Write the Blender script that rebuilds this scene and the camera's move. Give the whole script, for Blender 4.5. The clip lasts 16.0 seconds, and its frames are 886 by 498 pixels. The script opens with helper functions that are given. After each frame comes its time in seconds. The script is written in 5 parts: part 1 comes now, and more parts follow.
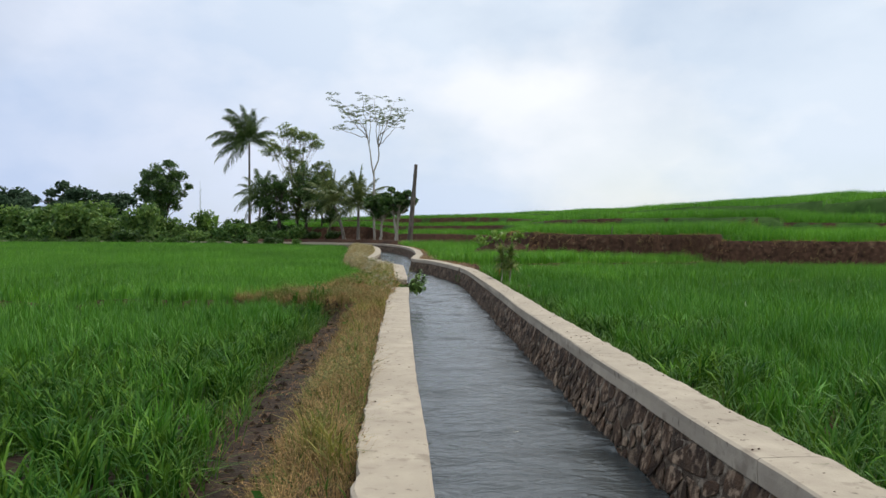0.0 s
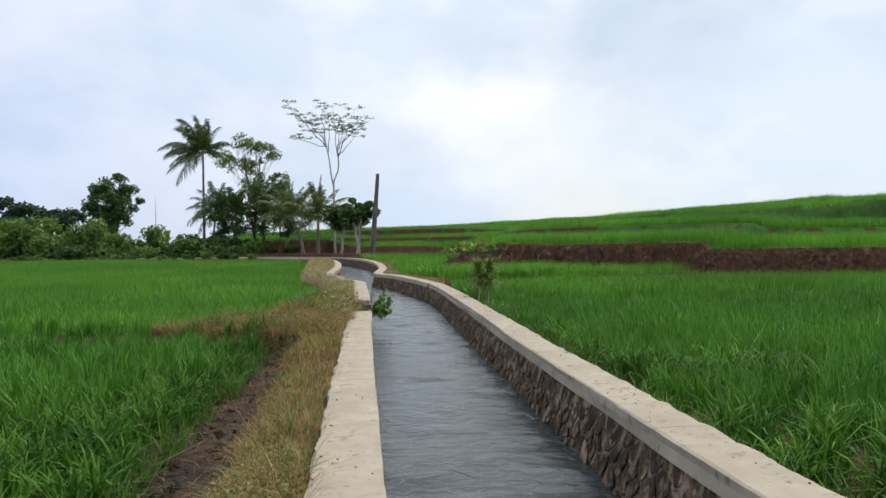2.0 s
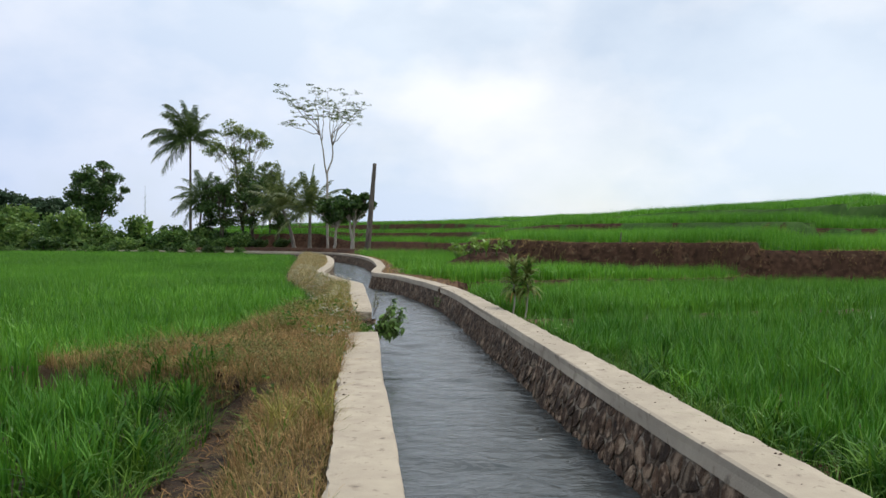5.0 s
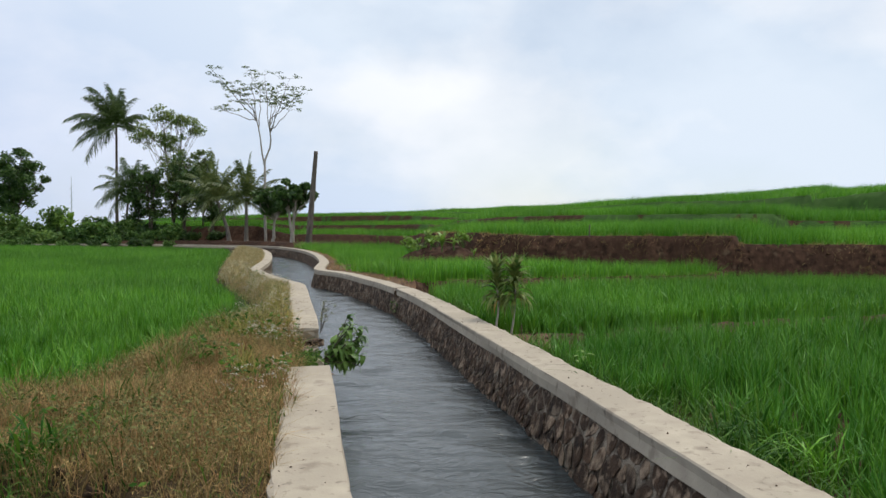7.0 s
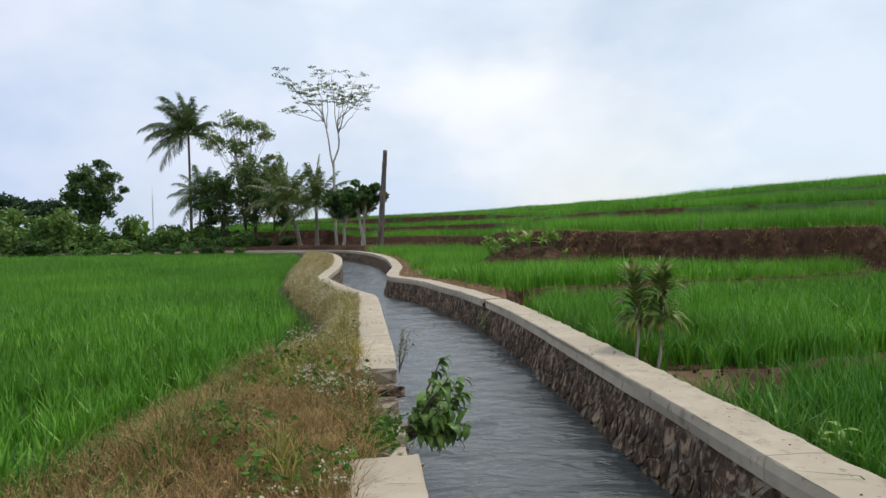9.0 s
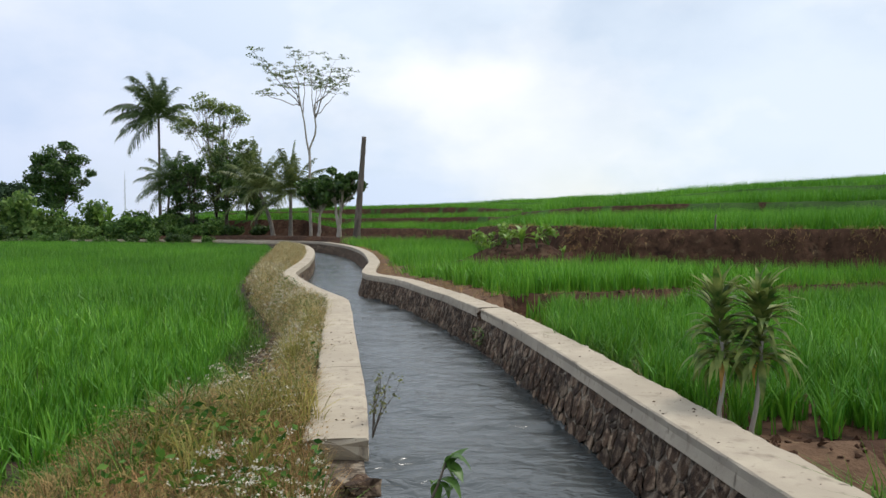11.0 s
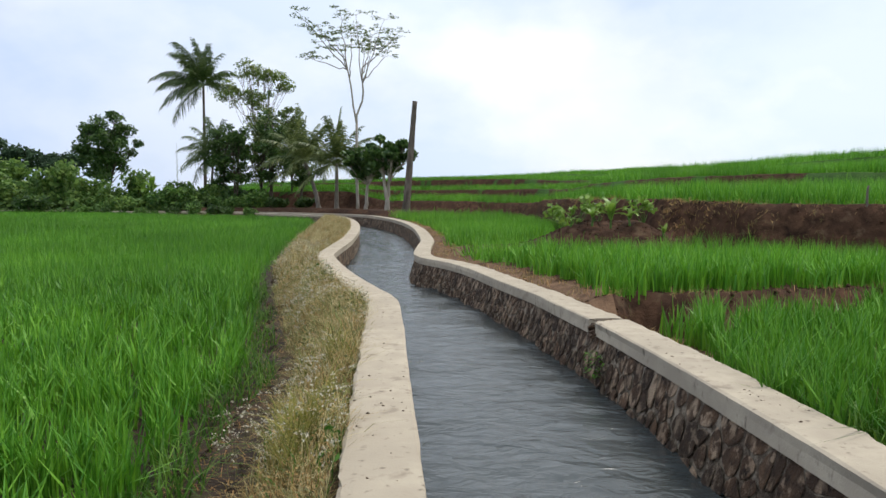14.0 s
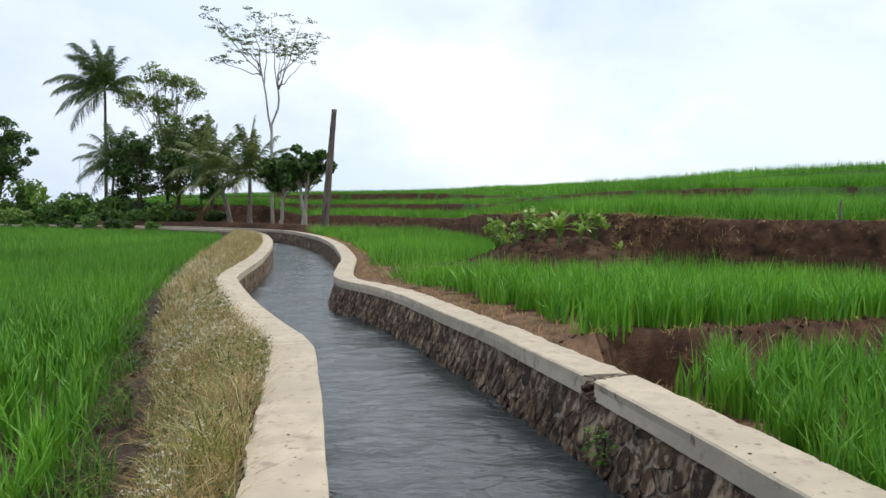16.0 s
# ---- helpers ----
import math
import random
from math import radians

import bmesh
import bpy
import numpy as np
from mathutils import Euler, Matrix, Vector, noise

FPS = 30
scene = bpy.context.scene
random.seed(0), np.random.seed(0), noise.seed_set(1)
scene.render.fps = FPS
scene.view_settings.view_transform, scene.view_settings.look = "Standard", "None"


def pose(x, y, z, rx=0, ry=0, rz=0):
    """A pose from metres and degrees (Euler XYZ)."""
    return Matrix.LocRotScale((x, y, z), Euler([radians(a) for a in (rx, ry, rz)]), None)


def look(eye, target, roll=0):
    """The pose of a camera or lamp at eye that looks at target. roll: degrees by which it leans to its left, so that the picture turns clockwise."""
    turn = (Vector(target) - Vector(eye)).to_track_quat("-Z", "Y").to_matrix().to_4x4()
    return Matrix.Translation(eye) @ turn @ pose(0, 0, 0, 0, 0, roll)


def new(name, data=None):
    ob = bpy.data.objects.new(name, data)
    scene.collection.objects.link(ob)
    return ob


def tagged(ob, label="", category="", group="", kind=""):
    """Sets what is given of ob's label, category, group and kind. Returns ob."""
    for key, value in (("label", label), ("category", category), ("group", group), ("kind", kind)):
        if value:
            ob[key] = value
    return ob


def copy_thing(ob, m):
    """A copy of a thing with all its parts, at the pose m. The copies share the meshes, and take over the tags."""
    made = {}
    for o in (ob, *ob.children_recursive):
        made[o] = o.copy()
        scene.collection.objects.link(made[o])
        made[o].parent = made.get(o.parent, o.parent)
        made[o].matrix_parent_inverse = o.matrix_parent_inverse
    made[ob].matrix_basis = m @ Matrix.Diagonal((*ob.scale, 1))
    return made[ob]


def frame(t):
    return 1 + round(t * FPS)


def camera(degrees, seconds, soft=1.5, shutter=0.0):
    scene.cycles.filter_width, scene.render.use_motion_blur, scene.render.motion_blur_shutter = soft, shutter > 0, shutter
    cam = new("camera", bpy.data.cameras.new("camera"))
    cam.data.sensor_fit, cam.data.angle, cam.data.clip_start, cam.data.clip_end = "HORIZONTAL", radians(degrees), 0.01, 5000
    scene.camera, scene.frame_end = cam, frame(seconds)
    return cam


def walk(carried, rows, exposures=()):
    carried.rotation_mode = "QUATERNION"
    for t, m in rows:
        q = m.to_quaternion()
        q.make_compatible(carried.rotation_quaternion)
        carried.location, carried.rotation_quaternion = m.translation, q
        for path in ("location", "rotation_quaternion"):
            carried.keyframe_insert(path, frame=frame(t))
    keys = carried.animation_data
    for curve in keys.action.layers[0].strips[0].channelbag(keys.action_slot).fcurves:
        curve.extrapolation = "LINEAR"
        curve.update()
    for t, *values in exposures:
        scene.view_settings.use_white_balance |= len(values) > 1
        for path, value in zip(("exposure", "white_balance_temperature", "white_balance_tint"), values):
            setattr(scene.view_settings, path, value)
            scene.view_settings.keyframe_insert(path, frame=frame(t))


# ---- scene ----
cam = camera(62.6, 16.0)
PATH = [
    (0, (1.363, -0.207, 1.319), (1.345, 1.792, 1.275), 0.1),
    (0.5, (1.349, 0.563, 1.3), (1.373, 2.561, 1.225), -0.2),
    (1, (1.292, 1.395, 1.288), (1.403, 3.391, 1.221), -0.4),
    (1.5, (1.255, 2.002, 1.319), (1.207, 4.001, 1.296), 0.1),
    (2, (1.215, 2.682, 1.32), (1.299, 4.68, 1.308), -0.8),
    (2.5, (1.111, 3.55, 1.297), (1.09, 5.55, 1.283), 0.1),
    (3, (1.088, 4.235, 1.301), (1.108, 6.234, 1.265), -0.5),
    (3.5, (0.989, 4.99, 1.36), (1.09, 6.988, 1.342), -0.1),
    (3.7, (0.938, 5.336, 1.325), (1.022, 7.334, 1.332), 0.1),
    (5.8, (0.666, 8.062, 1.297), (0.779, 10.058, 1.261), 0.14),
    (6, (0.629, 8.352, 1.341), (0.711, 10.35, 1.316), 0.56),
    (6.5, (0.593, 8.988, 1.295), (0.663, 10.987, 1.28), 0.12),
    (7, (0.542, 10.028, 1.338), (0.806, 12.01, 1.295), 0.09),
    (7.5, (0.484, 10.726, 1.305), (0.651, 12.719, 1.284), 0.26),
    (8, (0.462, 11.478, 1.313), (0.682, 13.465, 1.261), -1.37),
    (8.5, (0.421, 12.206, 1.378), (0.52, 14.203, 1.344), -2.14),
    (9, (0.396, 12.994, 1.359), (0.468, 14.992, 1.317), -1.47),
    (9.2, (0.383, 13.315, 1.314), (0.507, 15.310, 1.247), -1.65),
    (11.3, (0.334, 16.122, 1.375), (0.479, 18.116, 1.313), 0.2),
    (11.5, (0.38, 16.425, 1.347), (0.565, 18.416, 1.277), -0.3),
    (12, (0.283, 17.156, 1.39), (0.348, 19.154, 1.318), 0.1),
    (12.5, (0.266, 17.779, 1.352), (0.258, 19.778, 1.267), 0.1),
    (13, (0.199, 18.481, 1.297), (0.296, 20.475, 1.174), -0.8),
    (13.5, (0.15, 19.038, 1.341), (0.188, 21.032, 1.193), 0.1),
    (14, (0.065, 19.683, 1.347), (0.066, 21.678, 1.211), 0.1),
    (14.5, (0.018, 20.278, 1.321), (0.09, 22.272, 1.183), 0.3),
    (15, (-0.004, 20.941, 1.326), (-0.057, 22.938, 1.233), 0.3),
    (15.5, (-0.012, 21.465, 1.289), (0.084, 23.461, 1.208), 0.3),
    (16, (-0.064, 22.166, 1.284), (0.158, 24.152, 1.192), 0.5),
]
walk(cam, [(t, look(eye, target, roll)) for t, eye, target, roll in PATH], [(0, -0.06), (3.5, 0.04), (6.5, -0.06), (9, -0.05), (12.5, 0.07), (13.1, 0.03), (14.2, 0.15), (16, 0.20)])

# ---------- sky and light: bright overcast afternoon, thin cloud over pale blue ----------
world = bpy.data.worlds.new("sky")
scene.world = world
world.use_nodes = True
wn, wl = world.node_tree.nodes, world.node_tree.links
wn.clear()
SUN_ELEV, SUN_AZ = radians(58), radians(52)


def wnode(kind, **values):
    n = wn.new(kind)
    for key, v in values.items():
        n.inputs[key].default_value = v
    return n


w_out = wn.new("ShaderNodeOutputWorld")
w_bg = wnode("ShaderNodeBackground", Strength=1.0)
w_sky = wn.new("ShaderNodeTexSky")
w_sky.sky_type = "NISHITA"
w_sky.sun_disc = False
w_sky.sun_elevation, w_sky.sun_rotation = SUN_ELEV, SUN_AZ
w_sky.air_density, w_sky.dust_density = 1.0, 0.6
w_dim = wn.new("ShaderNodeVectorMath")
w_dim.operation = "SCALE"
w_dim.inputs["Scale"].default_value = 0.10
w_tc = wn.new("ShaderNodeTexCoord")
w_map = wn.new("ShaderNodeMapping")
w_map.inputs["Scale"].default_value = (1.0, 1.0, 1.7)
w_map.inputs["Location"].default_value = (0.3, 0.0, 0.35)
w_n1 = wnode("ShaderNodeTexNoise", Scale=2.4, Detail=6.0, Roughness=0.5)
w_r1 = wn.new("ShaderNodeValToRGB")
w_r1.color_ramp.elements[0].position, w_r1.color_ramp.elements[1].position = 0.34, 0.54
w_r1.color_ramp.elements[0].color = (0.62, 0.62, 0.62, 1)
w_n2 = wnode("ShaderNodeTexNoise", Scale=3.2, Detail=8.0, Roughness=0.5)
w_r2 = wn.new("ShaderNodeValToRGB")
w_r2.color_ramp.elements[0].position, w_r2.color_ramp.elements[1].position = 0.42, 0.58
w_r2.color_ramp.elements[0].color = (0.76, 0.87, 1.02, 1)
w_r2.color_ramp.elements[1].color = (0.96, 1.01, 1.09, 1)
w_sep = wn.new("ShaderNodeSeparateXYZ")
# the cloud is brighter towards the hidden sun, to the right, and blue-grey low on the other side
w_side = wn.new("ShaderNodeMapRange")
w_side.inputs["From Min"].default_value, w_side.inputs["From Max"].default_value = -0.55, 0.35
w_side.inputs["To Min"].default_value, w_side.inputs["To Max"].default_value = 0.0, 1.0
w_tint = wn.new("ShaderNodeMix")
w_tint.data_type = "RGBA"
w_tint.inputs[6].default_value, w_tint.inputs[7].default_value = (0.61, 0.69, 0.86, 1), (1.05, 1.03, 1.0, 1)
w_mul = wn.new("ShaderNodeMix")
w_mul.data_type, w_mul.blend_type = "RGBA", "MULTIPLY"
w_mul.inputs[0].default_value = 1.0
w_mix = wn.new("ShaderNodeMix")
w_mix.data_type = "RGBA"
wl.new(w_tc.outputs["Generated"], w_map.inputs["Vector"])
wl.new(w_map.outputs["Vector"], w_n1.inputs["Vector"])
wl.new(w_map.outputs["Vector"], w_n2.inputs["Vector"])
wl.new(w_n1.outputs["Fac"], w_r1.inputs["Fac"])
wl.new(w_n2.outputs["Fac"], w_r2.inputs["Fac"])
wl.new(w_tc.outputs["Generated"], w_sep.inputs["Vector"])
w_tilt = wn.new("ShaderNodeMath")
w_tilt.operation = "MULTIPLY_ADD"
w_tilt.inputs[1].default_value = 1.3
wl.new(w_sep.outputs["Z"], w_tilt.inputs[0])
wl.new(w_sep.outputs["X"], w_tilt.inputs[2])
wl.new(w_tilt.outputs[0], w_side.inputs["Value"])
wl.new(w_side.outputs["Result"], w_tint.inputs[0])
wl.new(w_r2.outputs["Color"], w_mul.inputs[6])
wl.new(w_tint.outputs[2], w_mul.inputs[7])
wl.new(w_sky.outputs["Color"], w_dim.inputs[0])
wl.new(w_r1.outputs["Color"], w_mix.inputs[0])
wl.new(w_dim.outputs["Vector"], w_mix.inputs[6])
wl.new(w_mul.outputs[2], w_mix.inputs[7])
wl.new(w_mix.outputs[2], w_bg.inputs["Color"])
wl.new(w_bg.outputs["Background"], w_out.inputs["Surface"])

sun = new("sun", bpy.data.lights.new("sun", "SUN"))
sun.data.energy, sun.data.angle, sun.data.color = 2.0, radians(14), (1.0, 0.95, 0.86)
sun.matrix_world = look((60 * math.sin(SUN_AZ) * math.cos(SUN_ELEV), 60 * math.cos(SUN_AZ) * math.cos(SUN_ELEV), 60 * math.sin(SUN_ELEV)), (0, 0, 0))

# ---------- materials ----------


def material(name, dark, light, scale, rough=0.8, bump=0.3, detail=6.0, big=0.0, third=None, spec=0.3, fine=0.0, translucent=0.0, island=0.0, stretch=None, relief=0.0, speck=None, streak=None, speck_at=0.60, streak_at=0.53):
    """Two colours mixed by noise at size 1/scale, a third by larger patches, relief, and a random change from piece to piece."""
    m = bpy.data.materials.new(name)
    m.use_nodes = True
    n, l = m.node_tree.nodes, m.node_tree.links
    n.clear()
    out = n.new("ShaderNodeOutputMaterial")
    p = n.new("ShaderNodeBsdfPrincipled")
    p.inputs["Roughness"].default_value = rough
    p.inputs["Specular IOR Level"].default_value = spec
    geo = n.new("ShaderNodeNewGeometry")
    vec = geo.outputs["Position"]
    if stretch:
        mp = n.new("ShaderNodeMapping")
        mp.inputs["Scale"].default_value = stretch
        l.new(vec, mp.inputs["Vector"])
        vec = mp.outputs["Vector"]
    tex = n.new("ShaderNodeTexNoise")
    tex.inputs["Scale"].default_value, tex.inputs["Detail"].default_value = scale, detail
    l.new(vec, tex.inputs["Vector"])
    ramp = n.new("ShaderNodeValToRGB")
    e = ramp.color_ramp.elements
    e[0].position, e[1].position = 0.32, 0.68
    e[0].color, e[1].color = (*dark, 1), (*light, 1)
    l.new(tex.outputs["Fac"], ramp.inputs["Fac"])
    col = ramp.outputs["Color"]
    if third:
        t2 = n.new("ShaderNodeTexNoise")
        t2.inputs["Scale"].default_value, t2.inputs["Detail"].default_value = big, 4.0
        l.new(vec, t2.inputs["Vector"])
        r2 = n.new("ShaderNodeMapRange")
        r2.inputs["From Min"].default_value, r2.inputs["From Max"].default_value = 0.42, 0.68
        l.new(t2.outputs["Fac"], r2.inputs["Value"])
        mx = n.new("ShaderNodeMix")
        mx.data_type = "RGBA"
        l.new(r2.outputs["Result"], mx.inputs[0])
        l.new(col, mx.inputs[6])
        mx.inputs[7].default_value = (*third, 1)
        col = mx.outputs[2]
    if speck:
        t5 = n.new("ShaderNodeTexNoise")
        t5.inputs["Scale"].default_value, t5.inputs["Detail"].default_value = speck[3], 6.0
        l.new(vec, t5.inputs["Vector"])
        r5 = n.new("ShaderNodeMapRange")
        r5.inputs["From Min"].default_value, r5.inputs["From Max"].default_value = speck_at, speck_at + 0.10
        r5.inputs["To Max"].default_value = 0.75
        l.new(t5.outputs["Fac"], r5.inputs["Value"])
        m5 = n.new("ShaderNodeMix")
        m5.data_type = "RGBA"
        l.new(r5.outputs["Result"], m5.inputs[0])
        l.new(col, m5.inputs[6])
        m5.inputs[7].default_value = (*speck[:3], 1)
        col = m5.outputs[2]
    if streak:
        # pale lime runs down the face
        ms_ = n.new("ShaderNodeMapping")
        ms_.inputs["Scale"].default_value = (1, 1, 0.55)
        l.new(geo.outputs["Position"], ms_.inputs["Vector"])
        t6 = n.new("ShaderNodeTexNoise")
        t6.inputs["Scale"].default_value, t6.inputs["Detail"].default_value = streak[3], 5.0
        l.new(ms_.outputs["Vector"], t6.inputs["Vector"])
        r6 = n.new("ShaderNodeMapRange")
        r6.inputs["From Min"].default_value, r6.inputs["From Max"].default_value = streak_at, streak_at + 0.13
        r6.inputs["To Max"].default_value = 0.8
        l.new(t6.outputs["Fac"], r6.inputs["Value"])
        m6 = n.new("ShaderNodeMix")
        m6.data_type = "RGBA"
        l.new(r6.outputs["Result"], m6.inputs[0])
        l.new(col, m6.inputs[6])
        m6.inputs[7].default_value = (*streak[:3], 1)
        col = m6.outputs[2]
    if island:
        hsv = n.new("ShaderNodeHueSaturation")
        mr = n.new("ShaderNodeMapRange")
        mr.inputs["To Min"].default_value, mr.inputs["To Max"].default_value = 1 - island, 1 + island
        l.new(geo.outputs["Random Per Island"], mr.inputs["Value"])
        l.new(mr.outputs["Result"], hsv.inputs["Value"])
        mh = n.new("ShaderNodeMapRange")
        mh.inputs["To Min"].default_value, mh.inputs["To Max"].default_value = 0.5 + 0.04 * island, 0.5 - 0.06 * island
        l.new(geo.outputs["Random Per Island"], mh.inputs["Value"])
        l.new(mh.outputs["Result"], hsv.inputs["Hue"])
        l.new(col, hsv.inputs["Color"])
        col = hsv.outputs["Color"]
    l.new(col, p.inputs["Base Color"])
    if bump:
        b = n.new("ShaderNodeBump")
        b.inputs["Strength"].default_value, b.inputs["Distance"].default_value = bump, 0.02
        h = tex.outputs["Fac"]
        if relief:
            t4 = n.new("ShaderNodeTexNoise")
            t4.inputs["Scale"].default_value, t4.inputs["Detail"].default_value = relief, 3.0
            l.new(vec, t4.inputs["Vector"])
            h = t4.outputs["Fac"]
            b.inputs["Distance"].default_value = 0.006
        if fine:
            t3 = n.new("ShaderNodeTexNoise")
            t3.inputs["Scale"].default_value, t3.inputs["Detail"].default_value = fine, 5.0
            l.new(vec, t3.inputs["Vector"])
            ad = n.new("ShaderNodeMath")
            l.new(h, ad.inputs[0])
            l.new(t3.outputs["Fac"], ad.inputs[1])
            h = ad.outputs[0]
        l.new(h, b.inputs["Height"])
        l.new(b.outputs["Normal"], p.inputs["Normal"])
    last = p.outputs["BSDF"]
    if translucent:
        tr = n.new("ShaderNodeBsdfTranslucent")
        l.new(col, tr.inputs["Color"])
        ms = n.new("ShaderNodeMixShader")
        ms.inputs[0].default_value = translucent
        l.new(last, ms.inputs[1])
        l.new(tr.outputs["BSDF"], ms.inputs[2])
        last = ms.outputs[0]
    l.new(last, out.inputs["Surface"])
    return m


M_MUD = material("paddy_mud", (0.016, 0.010, 0.0065), (0.078, 0.050, 0.033), 7.0, 0.78, 1.0, big=1.6, third=(0.026, 0.0175, 0.0125), fine=26, spec=0.18)
M_SOIL = material("red_earth", (0.022, 0.0125, 0.0085), (0.105, 0.056, 0.034), 5.0, 0.95, 1.0, big=1.1, third=(0.062, 0.033, 0.021), fine=24, spec=0.1, speck=(0.135, 0.09, 0.055, 2.6))
M_RIM = material("dry_red_earth", (0.075, 0.043, 0.027), (0.225, 0.138, 0.085), 6.0, 0.95, 1.0, big=1.3, third=(0.13, 0.08, 0.05), fine=30, spec=0.1, speck=(0.24, 0.175, 0.10, 5.0))
M_BANK = material("dry_bank_earth", (0.04, 0.028, 0.017), (0.13, 0.09, 0.052), 9.0, 0.95, 0.8, big=1.5, third=(0.07, 0.048, 0.03), fine=40, spec=0.1)
M_MEADOW = material("green_ground", (0.03, 0.07, 0.015), (0.07, 0.14, 0.03), 0.8, 0.95, 0.5, big=0.1, third=(0.05, 0.09, 0.03), spec=0.1)
M_CONCRETE = material("pale_concrete", (0.385, 0.325, 0.25), (0.485, 0.42, 0.32), 5.0, 0.9, 0.35, big=0.9, third=(0.375, 0.32, 0.245), fine=70, relief=30.0, speck=(0.25, 0.205, 0.155, 4.6), streak=(0.12, 0.095, 0.07, 15.0), streak_at=0.61, spec=0.25)
M_MORTAR = material("grey_mortar", (0.035, 0.024, 0.017), (0.22, 0.172, 0.125), 6.0, 0.9, 0.8, big=2.2, third=(0.06, 0.042, 0.03), fine=60, spec=0.2, speck=(0.36, 0.305, 0.235, 9.5), streak=(0.34, 0.285, 0.215, 8.0), speck_at=0.52, streak_at=0.51)
# one rice leaf at three brightnesses: the darker two have shade in their colour
M_RICE = material("rice_leaf", (0.104, 0.305, 0.021), (0.172, 0.425, 0.036), 0.35, 0.45, 0.0, island=0.3, translucent=0.16, spec=0.3, big=0.12, third=(0.092, 0.27, 0.020))
M_RICE_HALF_SHADED = material("half_shaded_rice_leaf", (0.086, 0.262, 0.019), (0.148, 0.375, 0.032), 0.35, 0.45, 0.0, island=0.3, translucent=0.14, spec=0.3, big=0.12, third=(0.076, 0.225, 0.018))
M_RICE_SHADED = material("shaded_rice_leaf", (0.066, 0.215, 0.018), (0.112, 0.305, 0.028), 0.35, 0.45, 0.0, island=0.3, translucent=0.14, spec=0.3, big=0.12, third=(0.066, 0.20, 0.018))
M_WEED = material("weed_leaf", (0.045, 0.125, 0.016), (0.105, 0.225, 0.034), 2.0, 0.55, 0.0, island=0.45, translucent=0.3, spec=0.15)
M_DRY = material("dry_grass", (0.20, 0.125, 0.042), (0.52, 0.40, 0.15), 2.6, 0.75, 0.0, island=0.6, translucent=0.25, spec=0.2, big=1.1, third=(0.33, 0.27, 0.10))
M_PALE = material("pale_grass", (0.26, 0.25, 0.10), (0.60, 0.54, 0.29), 2.2, 0.75, 0.0, island=0.5, translucent=0.25, spec=0.2)
M_BROWN = material("withered_stalk", (0.15, 0.09, 0.036), (0.40, 0.26, 0.10), 3.0, 0.8, 0.0, island=0.5, translucent=0.15, spec=0.15)
M_TANGLE = material("tangled_dry_grass", (0.15, 0.10, 0.04), (0.40, 0.285, 0.115), 3.4, 0.8, 0.0, island=0.55, translucent=0.2, spec=0.15, big=0.9, third=(0.24, 0.20, 0.075))
M_OLIVE = material("olive_weed", (0.12, 0.14, 0.045), (0.26, 0.27, 0.10), 3.0, 0.7, 0.0, island=0.5, translucent=0.25, spec=0.2)
M_TALL = material("broad_grass_leaf", (0.030, 0.108, 0.011), (0.080, 0.205, 0.022), 1.6, 0.55, 0.0, island=0.5, translucent=0.2, spec=0.12)
M_GOLD = material("yellowing_grass", (0.17, 0.19, 0.035), (0.34, 0.31, 0.075), 2.0, 0.6, 0.0, island=0.5, translucent=0.25, spec=0.25)
M_FLOWER = material("white_petal", (0.46, 0.42, 0.32), (0.70, 0.65, 0.52), 8.0, 0.7, 0.0, translucent=0.2)
M_BARK = material("grey_bark", (0.12, 0.10, 0.08), (0.30, 0.27, 0.23), 6.0, 0.9, 0.8, big=1.0, third=(0.17, 0.15, 0.12), stretch=(1, 1, 0.35))
M_PALEBARK = material("pale_bark", (0.26, 0.23, 0.19), (0.50, 0.46, 0.40), 5.0, 0.9, 0.6, big=1.0, third=(0.30, 0.26, 0.21), stretch=(1, 1, 0.35))
M_DARKBARK = material("dark_bark", (0.05, 0.04, 0.03), (0.14, 0.11, 0.085), 6.0, 0.9, 0.8, stretch=(1, 1, 0.35))
M_LEAF = material("dark_tree_leaf", (0.035, 0.085, 0.018), (0.08, 0.16, 0.032), 0.8, 0.45, 0.0, island=0.5, translucent=0.25, spec=0.4)
M_LEAF2 = material("olive_tree_leaf", (0.09, 0.14, 0.04), (0.17, 0.23, 0.07), 0.8, 0.5, 0.0, island=0.45, translucent=0.3, spec=0.3)
M_LEAF3 = material("light_olive_tree_leaf", (0.12, 0.19, 0.045), (0.24, 0.31, 0.09), 0.8, 0.5, 0.0, island=0.4, translucent=0.35, spec=0.3)
M_BUSH = material("hedge_leaf", (0.05, 0.125, 0.026), (0.125, 0.245, 0.05), 0.5, 0.5, 0.0, island=0.5, translucent=0.3, spec=0.3, big=0.2, third=(0.085, 0.175, 0.036))
M_BUSH2 = material("light_hedge_leaf", (0.08, 0.165, 0.035), (0.18, 0.30, 0.07), 0.5, 0.5, 0.0, island=0.45, translucent=0.35, spec=0.3)
M_FROND = material("palm_frond", (0.045, 0.085, 0.022), (0.11, 0.165, 0.05), 0.7, 0.45, 0.0, island=0.45, translucent=0.25, spec=0.4)
M_FROND2 = material("young_palm_frond", (0.05, 0.092, 0.024), (0.20, 0.245, 0.08), 0.7, 0.45, 0.0, island=0.5, translucent=0.3, spec=0.4)
M_STRAP = material("strap_leaf", (0.04, 0.10, 0.02), (0.27, 0.32, 0.09), 9.0, 0.5, 0.0, island=0.5, translucent=0.3, spec=0.2)
